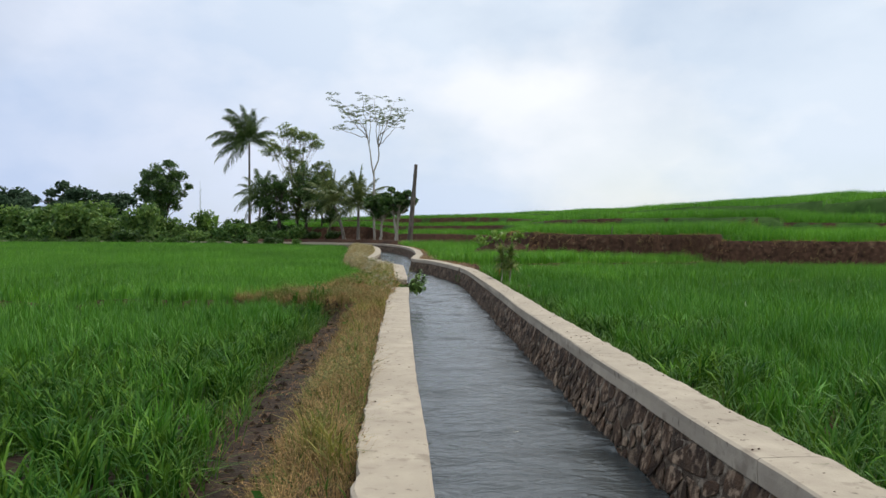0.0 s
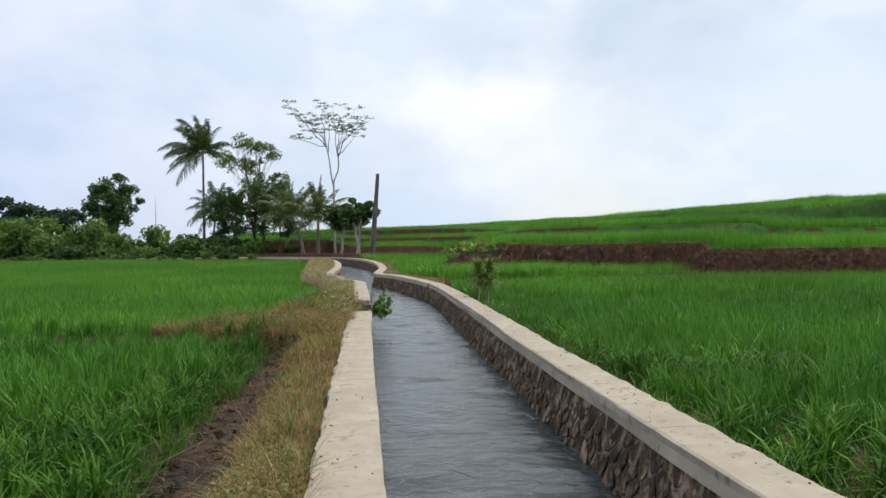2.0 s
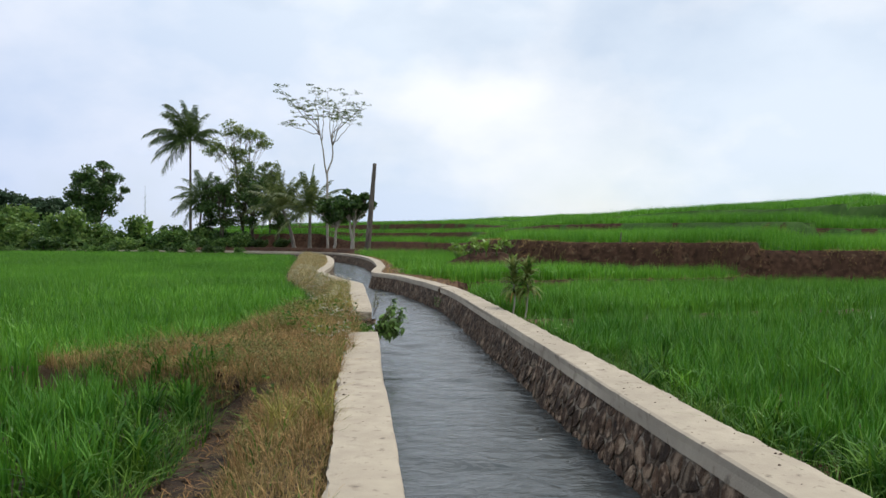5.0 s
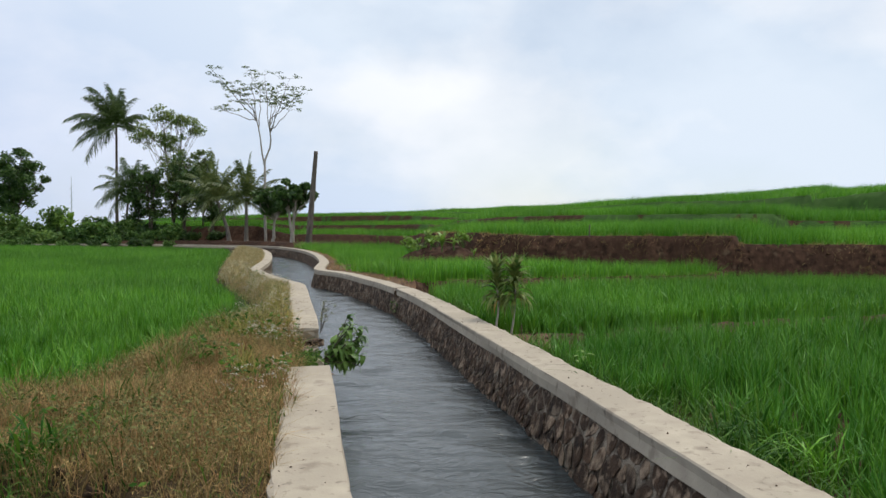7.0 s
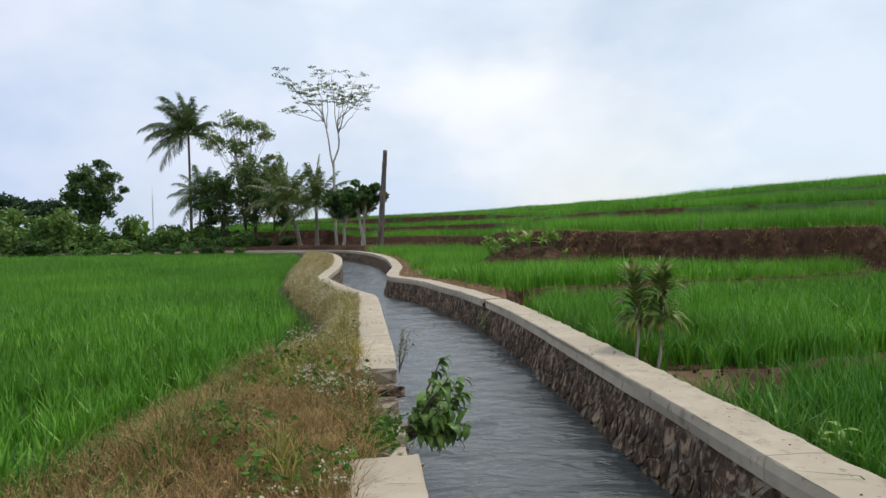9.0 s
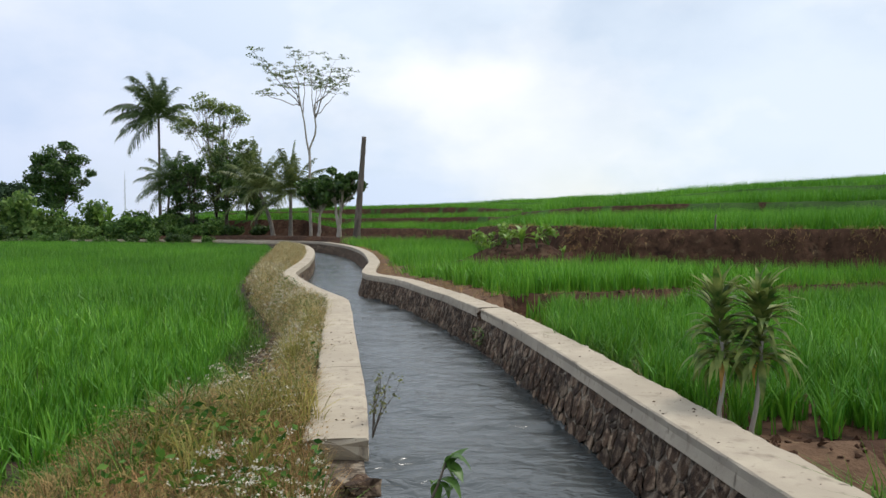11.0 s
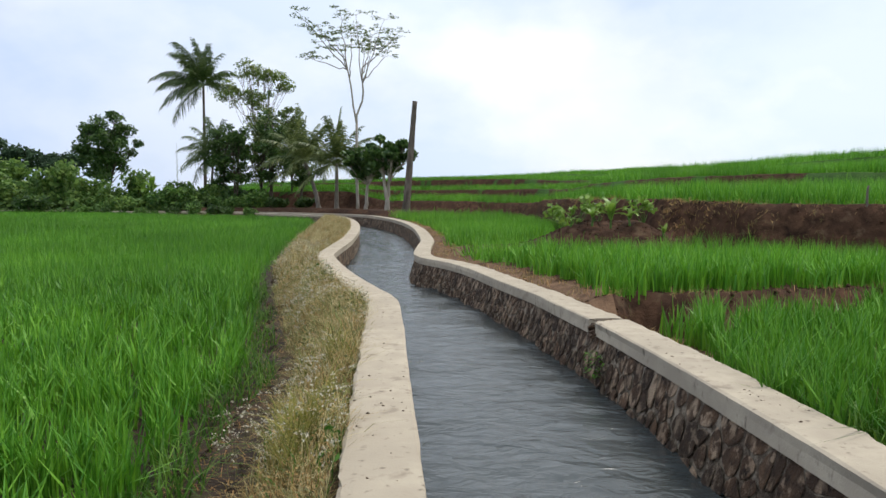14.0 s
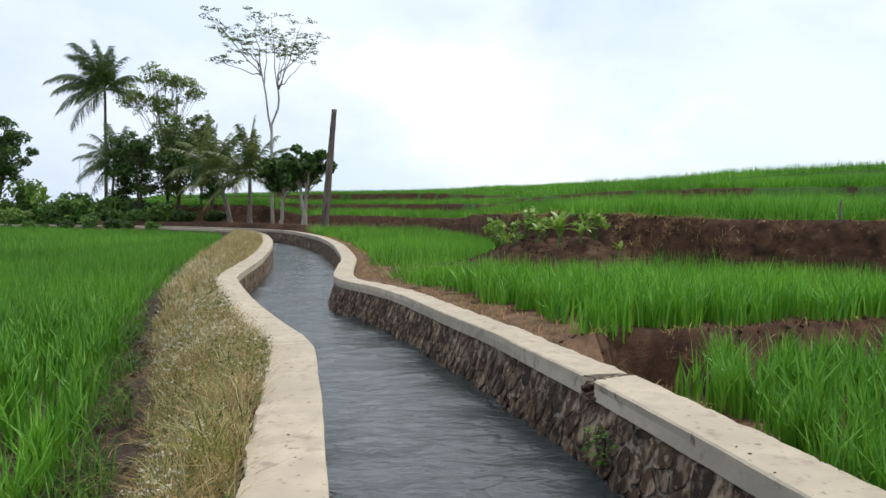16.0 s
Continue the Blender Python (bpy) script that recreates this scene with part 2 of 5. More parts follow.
M_BANANA = material("broad_leaf", (0.13, 0.26, 0.03), (0.25, 0.39, 0.07), 2.0, 0.4, 0.0, island=0.25, translucent=0.35, spec=0.4)
M_BIGLEAF = material("overhanging_leaf", (0.055, 0.14, 0.022), (0.22, 0.36, 0.085), 4.0, 0.4, 0.0, island=0.4, translucent=0.3, spec=0.4)
M_DEADLEAF = material("withered_leaf", (0.40, 0.22, 0.05), (0.55, 0.36, 0.10), 5.0, 0.7, 0.0, island=0.2, translucent=0.3)
# bluer, duller leaf: the haze before the far trees is in the colour
M_FAR = material("hazed_tree_leaf", (0.045, 0.085, 0.045), (0.08, 0.125, 0.07), 0.3, 0.7, 0.0, island=0.35, translucent=0.2, spec=0.1)
M_POLE = material("weathered_palm_wood", (0.07, 0.055, 0.045), (0.20, 0.165, 0.135), 5.0, 0.95, 1.0, big=0.8, third=(0.12, 0.10, 0.085), stretch=(1, 1, 0.3))
M_STEEL = material("grey_steel", (0.5, 0.53, 0.57), (0.6, 0.63, 0.67), 3.0, 0.5, 0.0)


def stone_material():
    """Dark river stone: brown, grey and black from piece to piece, mottled, with pale lime stains."""
    m = material("rubble_stone", (0.016, 0.0105, 0.007), (0.125, 0.083, 0.053), 11.0, 0.85, 0.7, big=4.0, third=(0.052, 0.036, 0.025), fine=60, spec=0.3, speck=(0.33, 0.275, 0.21, 13.0), streak=(0.34, 0.285, 0.215, 8.0), speck_at=0.545, streak_at=0.52)
    n, l = m.node_tree.nodes, m.node_tree.links
    p = [k for k in n if k.type == "BSDF_PRINCIPLED"][0]
    old = p.inputs["Base Color"].links[0].from_socket
    info, geo = n.new("ShaderNodeObjectInfo"), n.new("ShaderNodeNewGeometry")
    add, fr = n.new("ShaderNodeMath"), n.new("ShaderNodeMath")
    fr.operation = "FRACT"
    l.new(info.outputs["Random"], add.inputs[0])
    l.new(geo.outputs["Random Per Island"], add.inputs[1])
    l.new(add.outputs[0], fr.inputs[0])
    ramp = n.new("ShaderNodeValToRGB")
    e = ramp.color_ramp.elements
    e[0].color, e[1].color = (0.62, 0.56, 0.51, 1), (1.35, 1.2, 1.08, 1)
    mid = ramp.color_ramp.elements.new(0.6)
    mid.color = (1.0, 0.85, 0.75, 1)
    l.new(fr.outputs[0], ramp.inputs["Fac"])
    mul = n.new("ShaderNodeMix")
    mul.data_type, mul.blend_type = "RGBA", "MULTIPLY"
    mul.inputs[0].default_value = 1.0
    l.new(old, mul.inputs[6])
    l.new(ramp.outputs["Color"], mul.inputs[7])
    l.new(mul.outputs[2], p.inputs["Base Color"])
    return m


M_STONE = stone_material()


def water_material():
    m = bpy.data.materials.new("canal_water")
    m.use_nodes = True
    n, l = m.node_tree.nodes, m.node_tree.links
    p = n["Principled BSDF"]
    p.inputs["Base Color"].default_value = (0.044, 0.053, 0.054, 1)
    p.inputs["Roughness"].default_value = 0.21
    p.inputs["IOR"].default_value = 1.5
    p.inputs["Specular IOR Level"].default_value = 0.5
    geo = n.new("ShaderNodeNewGeometry")
    mp = n.new("ShaderNodeMapping")
    mp.inputs["Scale"].default_value = (1.8, 3.0, 1)
    l.new(geo.outputs["Position"], mp.inputs["Vector"])
    t1 = n.new("ShaderNodeTexNoise")
    t1.inputs["Scale"].default_value, t1.inputs["Detail"].default_value = 2.2, 4.0
    t1.inputs["Distortion"].default_value = 0.8
    l.new(mp.outputs["Vector"], t1.inputs["Vector"])
    t2 = n.new("ShaderNodeTexNoise")
    t2.inputs["Scale"].default_value, t2.inputs["Detail"].default_value = 8.0, 3.0
    l.new(mp.outputs["Vector"], t2.inputs["Vector"])
    ma = n.new("ShaderNodeMath")
    ma.operation = "MULTIPLY_ADD"
    ma.inputs[1].default_value = 0.09
    l.new(t2.outputs["Fac"], ma.inputs[0])
    l.new(t1.outputs["Fac"], ma.inputs[2])
    b = n.new("ShaderNodeBump")
    b.inputs["Strength"].default_value, b.inputs["Distance"].default_value = 0.75, 0.045
    l.new(ma.outputs[0], b.inputs["Height"])
    l.new(b.outputs["Normal"], p.inputs["Normal"])
    return m


M_WATER = water_material()

# ---------- mesh helpers ----------


def mesh_np(name, verts, faces, mats, smooth=False, mat_ids=None):
    """A mesh from arrays: verts (n, 3); faces (m, 3) or (m, 4), or a list of such arrays."""
    me = bpy.data.meshes.new(name)
    verts = np.ascontiguousarray(verts, dtype=np.float32)
    faces = faces if isinstance(faces, list) else [faces]
    loops = np.concatenate([f.ravel() for f in faces]).astype(np.int32)
    sizes = np.concatenate([np.full(len(f), f.shape[1]) for f in faces]).astype(np.int32)
    starts = np.concatenate([[0], np.cumsum(sizes)[:-1]]).astype(np.int32)
    me.vertices.add(len(verts))
    me.vertices.foreach_set("co", verts.ravel())
    me.loops.add(len(loops))
    me.loops.foreach_set("vertex_index", loops)
    me.polygons.add(len(sizes))
    me.polygons.foreach_set("loop_start", starts)
    me.polygons.foreach_set("loop_total", sizes)
    for m in mats if isinstance(mats, (list, tuple)) else [mats]:
        me.materials.append(m)
    if mat_ids is not None:
        me.polygons.foreach_set("material_index", np.ascontiguousarray(mat_ids, dtype=np.int32))
    me.polygons.foreach_set("use_smooth", np.full(len(sizes), smooth, dtype=bool))
    me.update(calc_edges=True)
    me.validate()
    return me


def part_me(name, me, parent, label="", kind=""):
    ob = new(name, me)
    ob.parent = parent
    return tagged(ob, label=label, kind=kind)


def smoothstep(a, b, x):
    t = np.clip((x - a) / (b - a), 0, 1)
    return t * t * (3 - 2 * t)


def chaikin(pts, times=1):
    p = np.array(pts, float)
    for _ in range(times):
        q = np.empty((2 * len(p) - 2, p.shape[1]))
        q[0::2] = 0.75 * p[:-1] + 0.25 * p[1:]
        q[1::2] = 0.25 * p[:-1] + 0.75 * p[1:]
        p = np.concatenate([p[:1], q, p[-1:]])
    return p


def resample(pts, step):
    d = np.r_[0, np.cumsum(np.linalg.norm(np.diff(pts, axis=0), axis=1))]
    s = np.linspace(0, d[-1], max(2, int(d[-1] / step) + 1))
    return np.stack([np.interp(s, d, pts[:, k]) for k in range(pts.shape[1])], -1), s


def side_of(x, y, poly):
    """Signed distance to an open polyline: positive on its left."""
    x, y = np.asarray(x, float), np.asarray(y, float)
    best, sign = np.full(x.shape, 1e9), np.ones(x.shape)
    for (ax, ay), (bx, by) in zip(poly[:-1], poly[1:]):
        dx, dy = bx - ax, by - ay
        t = np.clip(((x - ax) * dx + (y - ay) * dy) / (dx * dx + dy * dy), 0, 1)
        px, py = x - ax - t * dx, y - ay - t * dy
        d = np.hypot(px, py)
        closer = d < best - 1e-9
        sign = np.where(closer, np.where(dx * (y - ay) - dy * (x - ax) >= 0, 1.0, -1.0), sign)
        best = np.where(closer, d, best)
    return best * sign


_cells = np.random.RandomState(5).rand(64, 64)


def bumps(x, y, size):
    """Smooth value noise of -1 to 1 with features of that size."""
    u, v = np.asarray(x) / size, np.asarray(y) / size
    i, j = np.floor(u).astype(int), np.floor(v).astype(int)
    f, g = u - i, v - j
    f, g = f * f * (3 - 2 * f), g * g * (3 - 2 * g)
    c = lambda a, b: _cells[a % 64, b % 64]
    return 2 * ((c(i, j) * (1 - f) + c(i + 1, j) * f) * (1 - g) + (c(i, j + 1) * (1 - f) + c(i + 1, j + 1) * f) * g) - 1


# ---------- plan ----------
# water-side edges of the two canal walls
LEFT_IN = chaikin([(1.73, -6), (1.48, 0), (1.30, 3.4), (1.15, 5.3), (1.04, 6.7), (0.90, 8.8), (0.80, 10.2), (0.64, 12.9), (0.54, 14.2), (0.44, 16.4), (0.38, 17.5), (0.18, 20.0), (0.09, 21.7),
                   (-0.10, 24), (-0.29, 26.5), (-0.43, 28.4), (-0.54, 29.6), (-1.04, 31.1), (-1.62, 33.1), (-2.12, 35.1), (-2.44, 36.5), (-2.60, 37.3), (-2.66, 39.0),
                   (-2.84, 44), (-3.55, 52), (-4.57, 58.6), (-5.47, 62.6), (-6.57, 66.6), (-8.94, 69.5), (-12.74, 73.5), (-17.83, 77.5), (-26.43, 81.5), (-43.57, 87), (-71.69, 92)], 1)
RIGHT_IN = chaikin([(3.73, -6), (3.44, 0), (3.23, 3.4), (3.09, 5.0), (2.91, 7.7), (2.78, 10), (2.62, 12.6), (2.54, 14.5), (2.47, 16.2), (2.38, 18), (2.25, 20.7), (2.17, 22.3), (2.10, 23.9),
                    (2.01, 25), (1.92, 26.1), (1.81, 27.3), (1.67, 28.2), (1.52, 29.1), (1.35, 30.2), (1.07, 31.4), (0.52, 34.1), (0.06, 35.35), (-0.28, 35.95), (-0.54, 36.6), (-0.66, 37.6), (-0.67, 39.6), (-0.61, 42), (-0.70, 44.4),
                    (-1.18, 51), (-2.25, 58), (-3.59, 63.5), (-5.00, 68), (-7.09, 71.5), (-10.79, 75.6), (-15.90, 80), (-25.50, 84.4), (-42.64, 90), (-70.77, 95)], 1)
COPING_W = {"left": 0.42, "right": 0.42}
BATTER = {"left": 0.04, "right": 0.24}


def coping_z(y):
    """The coping climbs a little at the far end."""
    return 0.30 * smoothstep(30, 72, y)


# terrace edges, higher ground on the left of each line
BANK_A = chaikin([(90, 22), (40, 27), (20, 31), (13.3, 33.6), (9.5, 35.4), (6.4, 37.2), (5.0, 40.5), (5.2, 46), (6.0, 56), (5.0, 65.5), (2, 68.2), (-2, 72), (-6, 79.5), (-12, 88), (-20, 95), (-34, 103)][::-1], 1)
BANK_B = chaikin([(90, 27), (40, 33), (20, 38.5), (14.7, 40.5), (10, 44), (8, 50), (8.2, 58), (6.5, 71), (2.4, 75), (-4, 80.5), (-9, 87), (-14, 94), (-24, 103), (-40, 112)][::-1], 1)
BANK_C = chaikin([(90, 34), (40, 40.5), (24, 44), (16, 47.5), (12.5, 53), (10, 60), (8.5, 77), (2.8, 84), (-6, 91), (-13, 98), (-22, 108), (-40, 118)][::-1], 1)
BANK_D = chaikin([(90, 52), (40, 58), (20, 66), (13, 73), (8, 90), (0, 100), (-12, 108), (-30, 122)][::-1], 1)
# low field bunds
BUND_SHRUB = [(2.4, 20.5), (3.8, 20.5), (7, 21.6), (16, 23.5), (30, 23)]
BUND_NOTCH = [(2.2, 29.5), (3.2, 29.55), (4.6, 30.0), (8, 30.7), (12.0, 31.6), (13.3, 33)]
BUND_LEFT = [(0.0, 18.5), (-1.2, 17.3), (-2.4, 15.8), (-4.5, 15.2), (-9, 14.8), (-30, 14.0), (-70, 13)]
# water-side border of the left paddies, where the muddy ditch begins
DITCH = [(-0.23, -6), (-0.30, 3), (-0.42, 4.5), (-0.60, 5.6), (-0.80, 7.4), (-0.93, 9.5), (-1.18, 13), (-1.24, 14.5), (-1.27, 21.5), (-1.67, 24), (-1.84, 26.6), (-2.25, 28.4),
         (-2.85, 31), (-3.55, 34), (-4.20, 37.5), (-5.12, 44), (-6.05, 52), (-6.95, 60), (-8.30, 66.3), (-13.40, 72.3), (-26.00, 80.2), (-43.50, 85.8), (-70.00, 90.4)]
DITCH_OUT = [(0.14, -6), (0.16, 4), (0.06, 5.6), (-0.10, 7.5), (-0.36, 11), (-0.72, 14), (-0.94, 22), (-1.11, 24.5), (-1.31, 26.5), (-1.68, 28), (-2.20, 30.2), (-2.92, 33.0),
             (-4.02, 37.5), (-4.98, 44), (-5.92, 52), (-6.82, 60), (-7.90, 67.0), (-13.00, 72.9), (-25.70, 80.8), (-43.30, 86.4), (-70.00, 91)]


def mound_in(x, y):
    """How far a place lies inside the dry mound where the field path meets the canal bank, in metres."""
    edge = np.interp(y, (14.2, 14.9, 16.0, 17.0, 18.2, 19.4, 21.0, 22.0, 22.7), (-0.9, -2.3, -2.25, -1.78, -1.85, -1.98, -1.68, -1.45, -1.1))
    return np.where((y > 14.2) & (y < 22.7), x - edge, -1.0)


def ground_z(x, y):
    """Height of the ground sheet."""
    x, y = np.asarray(x, float), np.asarray(y, float)
    left, right = side_of(x, y, LEFT_IN), -side_of(x, y, RIGHT_IN)
    cz = coping_z(y)
    # right side fields, stepping up a little away from the canal's lower end
    zr = -0.40 + 0.10 * smoothstep(-0.3, 0.3, side_of(x, y, BUND_SHRUB)) + 0.28 * smoothstep(-0.14, 0.06, side_of(x, y, BUND_NOTCH) + 0.08 * bumps(x, y, 0.3))
    zr = zr + 0.10 * smoothstep(36.5, 39.5, y) + 0.5 * smoothstep(60, 70, y)
    for line, top in ((BUND_SHRUB, 0.17), (BUND_NOTCH, 0.08)):
        d = side_of(x, y, line)
        zr = zr + top * np.exp(-(d / 0.32) ** 2) * (1 + 0.25 * bumps(x, y, 0.5))
    # bare strip behind the coping and the washed-out notch
    zr = zr + (cz - 0.06 - zr) * (1 - smoothstep(0.55, 1.3, right)) * smoothstep(30.5, 33, y)
    zr = zr + (cz - 0.16 - zr) * (1 - smoothstep(0.45, 0.85, right)) * (1 - smoothstep(30.5, 33, y))
    zr = zr - 0.70 * (1 - smoothstep(0.74, 1.12, np.hypot((x - 2.92) / 0.40, (y - 29.3) / 0.80)))
    # spoil heap in front of the first bank
    heap = 0.82 * np.exp(-(((x - 4.5) / 1.9) ** 2 + ((y - 37.9 + 0.25 * (x - 4.5)) / 1.35) ** 2)) * (1 + 0.18 * bumps(x, y, 0.7))
    zr = zr + heap * (1 - smoothstep(-0.9, -0.1, side_of(x, y, BANK_A)))
    rough = bumps(x, y, 0.9) * 0.30 + bumps(x + 7, y, 0.3) * 0.16
    fade = smoothstep(-44, -26, x)
    for line, rise, wide in ((BANK_A, 1.28, 0.55), (BANK_B, 0.84, 0.3), (BANK_C, 0.95, 0.35), (BANK_D, 0.42, 0.5)):
        d = side_of(x, y, line)
        have = rise - (0.62 * smoothstep(58, 68, y) if line is BANK_A else 0)
        grove = (1 - smoothstep(-9, -4, x)) * smoothstep(64, 70, y)
        have = have + (0.85 * grove if line is BANK_A else -0.5 * grove if line is BANK_B else 0)
        if line is BANK_C:
            have = 0.58 + 0.28 * smoothstep(12, 18, x) + 1.05 * smoothstep(20, 32, x) + 0.45 * smoothstep(70, 84, y) - 0.4 * grove
        zr = zr + fade * have * smoothstep(-wide, 0.1, d + rough * wide * 1.6)
    # left side: paddy, ditch, bank
    zl = -0.42 + 0.31 * smoothstep(34, 62, y)
    dd, do = side_of(x, y, DITCH), side_of(x, y, DITCH_OUT)
    zl = zl - 0.10 * smoothstep(0.25, -0.1, dd) * smoothstep(-0.5, 0.05, dd)
    bank = cz - 0.10 + 0.03 * bumps(x, y, 0.6)
    zl = zl + (bank - zl) * smoothstep(0.12, -0.42, do)
    d = side_of(x, y, BUND_LEFT)
    wide = 0.12 + 0.25 * smoothstep(-5.0, -3.4, x) + 1.35 * smoothstep(-3.4, -0.9, x)
    zl = np.maximum(zl, -0.42 + (0.30 + 0.05 * bumps(x, y, 0.8)) * np.exp(-(d / wide) ** 4))
    zl = np.maximum(zl, -0.42 + (0.34 + 0.05 * bumps(x, y, 0.8)) * smoothstep(-0.25, 0.45, mound_in(x, y)))
    z = np.where(right > 0, zr, zl)
    z = z + 0.018 * bumps(x, y, 0.35) + 0.01 * bumps(x, y, 0.12)
    # the canal's bed
    bed = cz - 1.35
    canal = (left < 0) & (right < 0)
    k = np.where(canal, 0.0, smoothstep(0.06, 0.30, np.where(right > 0, right, left)))
    z = bed + (z - bed) * k
    # the edge beside the coping stays below its top
    near = np.where(canal, 9, np.where(right > 0, right, left))
    return np.where(near < 0.5, np.minimum(z, cz - 0.05), z)


def zg(x, y):
    return float(ground_z(np.array([x]), np.array([y]))[0])


# ---------- ground ----------
def axis(*spans):
    return np.unique(np.round(np.concatenate([np.arange(a, b, s) for a, b, s in spans]), 4))


gx = axis((-1600, -200, 100), (-200, -80, 20), (-80, -30, 4), (-30, -8, 1.0), (-8, 15, 0.20), (15, 34, 0.6), (34, 90, 4), (90, 200, 20), (200, 1601, 100))
gy = axis((-600, -60, 60), (-60, -6, 6), (-6, 50, 0.22), (50, 100, 0.45), (100, 140, 2), (140, 300, 20), (300, 2501, 110))
GX, GY = np.meshgrid(gx, gy)
GZ = ground_z(GX, GY)
nx, ny = len(gx), len(gy)
idx = np.arange(nx * ny).reshape(ny, nx)
quads = np.stack([idx[:-1, :-1], idx[:-1, 1:], idx[1:, 1:], idx[1:, :-1]], -1).reshape(-1, 4)
cx, cy = ((GX[:-1, :-1] + GX[1:, 1:]) / 2).ravel(), ((GY[:-1, :-1] + GY[1:, 1:]) / 2).ravel()
c_left, c_right, c_do = side_of(cx, cy, LEFT_IN), -side_of(cx, cy, RIGHT_IN), side_of(cx, cy, DITCH_OUT)
slots = np.where(c_right > 0, 1, np.where(c_do < 0.1, 2, 0))
slots = np.where((c_left > 0) & (c_do > 0.1) & (np.abs(side_of(cx, cy, BUND_LEFT)) < 1.9), 2, slots)
slots = np.where((c_right > 0) & (c_right < 10) & (cy > 60) & (cx > -24), 1, slots)
slots = np.where((c_left > 0) & (mound_in(cx, cy) > -0.1), 2, slots)
terr = (c_right > 0) & (side_of(cx, cy, BANK_A) > 0.3)
slots = np.where(terr | ((cy > 69) & (cx < -24)), 3, slots)
for line, wide, reach in ((BANK_B, 0.3, 90), (BANK_C, 0.35, 14)):
    away = side_of(cx, cy, line)
    slots = np.where((away > -wide * 1.2) & (away < 0.45) & (cx > -20) & (cx < reach) & (bumps(cx, cy, 1.7) + 0.5 * bumps(cx, cy, 0.6) > -0.4 + 0.2 * (cx > 12)), 1, slots)
slots = np.where((cy > 115) | (np.abs(cx) > 60) | (cy < -7) | ((cx < -29) & (cy < 38)) | ((cx > 26) & (cy < 30)), 3, slots)
slots = np.where((c_right > 0) & (c_right < 1.15 + 0.3 * bumps(cx, cy, 0.7)) & (cy > 20) & (cy < 60) & (bumps(cx + 3, cy, 0.4) > -0.55), 4, slots)
# the pit takes the darker earth, so its shade is partly in the colour
slots = np.where(np.hypot((cx - 2.92) / 0.5, (cy - 29.3) / 0.9) < 1, 1, slots)
ground = new("ground", mesh_np("ground", np.stack([GX, GY, GZ], -1).reshape(-1, 3), quads, [M_MUD, M_SOIL, M_BANK, M_MEADOW, M_RIM], True, slots))
tagged(ground, "terraced farmland of red earth, mud and grassy banks", "ground", kind="structure")


# ---------- canal ----------
def frame_of(pts):
    t = np.gradient(pts, axis=0)
    t /= np.linalg.norm(t, axis=1)[:, None]
    return t


def sweep(pts, outward, profile, seed, ragged, ends=True, along=None):
    """Sweeps a closed profile of (outward, height, raggedness) along a line in plan; the raggedness chips the edges."""
    t = frame_of(pts)
    nrm = np.stack([-t[:, 1], t[:, 0]], -1) * outward
    base, n, k = coping_z(pts[:, 1]), len(pts), len(profile)
    v = np.zeros((n, k, 3))
    s = np.arange(n) if along is None else along / 0.07
    for j, (u, z, r) in enumerate(profile):
        wob = bumps(s * 0.37 + seed * 9.1, np.full(n, j * 3.3), 1.0) * 0.6 + bumps(s * 1.3 + seed, np.full(n, j * 2.3), 1.0) * 0.25
        slow = bumps(s * 0.05 + seed * 3.7, np.full(n, j * 1.1), 1.0)
        off = ragged * r * wob + 0.012 * slow * (r > 0)
        v[:, j, :2] = pts + nrm * (u + off)[:, None]
        v[:, j, 2] = base + z + ragged * 0.12 * r * wob
    a = np.arange(n * k).reshape(n, k)
    b = np.roll(a, -1, axis=1)
    f = np.stack([a[:-1], a[1:], b[1:], b[:-1]], -1).reshape(-1, 4)
    faces = [f if outward > 0 else f[:, ::-1]]
    verts = v.reshape(-1, 3)
    if ends:
        c0, c1 = v[0].mean(0), v[-1].mean(0)
        verts = np.concatenate([verts, [c0, c1]])
        i0, i1 = n * k, n * k + 1
        e0 = np.stack([np.full(k, i0), a[0], b[0]], -1)
        e1 = np.stack([np.full(k, i1), b[-1], a[-1]], -1)
        e = np.concatenate([e0, e1])
        faces.append(e if outward > 0 else e[:, ::-1])
    return verts, faces


def stretch_of(line, y0, y1, step):
    pts, s = resample(line, step)
    keep = (pts[:, 1] >= y0) & (pts[:, 1] <= y1)
    return pts[keep], s[keep]


def coping_profile(w):
    return [(0.0, -0.155, 0.2), (0.0, -0.07, 0.12), (0.0, -0.012, 0.35), (0.012, 0.0, 0.32), (0.05, 0.001, 0.05), (w * 0.5, 0.003, 0.05), (w - 0.08, 0.001, 0.08),
            (w - 0.012, -0.003, 1.5), (w, -0.02, 1.6), (w, -0.155, 0.5)]


def face_u(z, batter):
    """How far the battered face stands behind the coping's edge, at height z below the coping's top."""
    return 0.03 - batter * (-0.155 - z)


def body_profile(w, batter):
    return [(face_u(-1.3, batter), -1.3, 0.1), (face_u(-0.148, batter), -0.148, 0.0), (w - 0.04, -0.148, 0.0), (w - 0.04, -1.3, 0.1)]


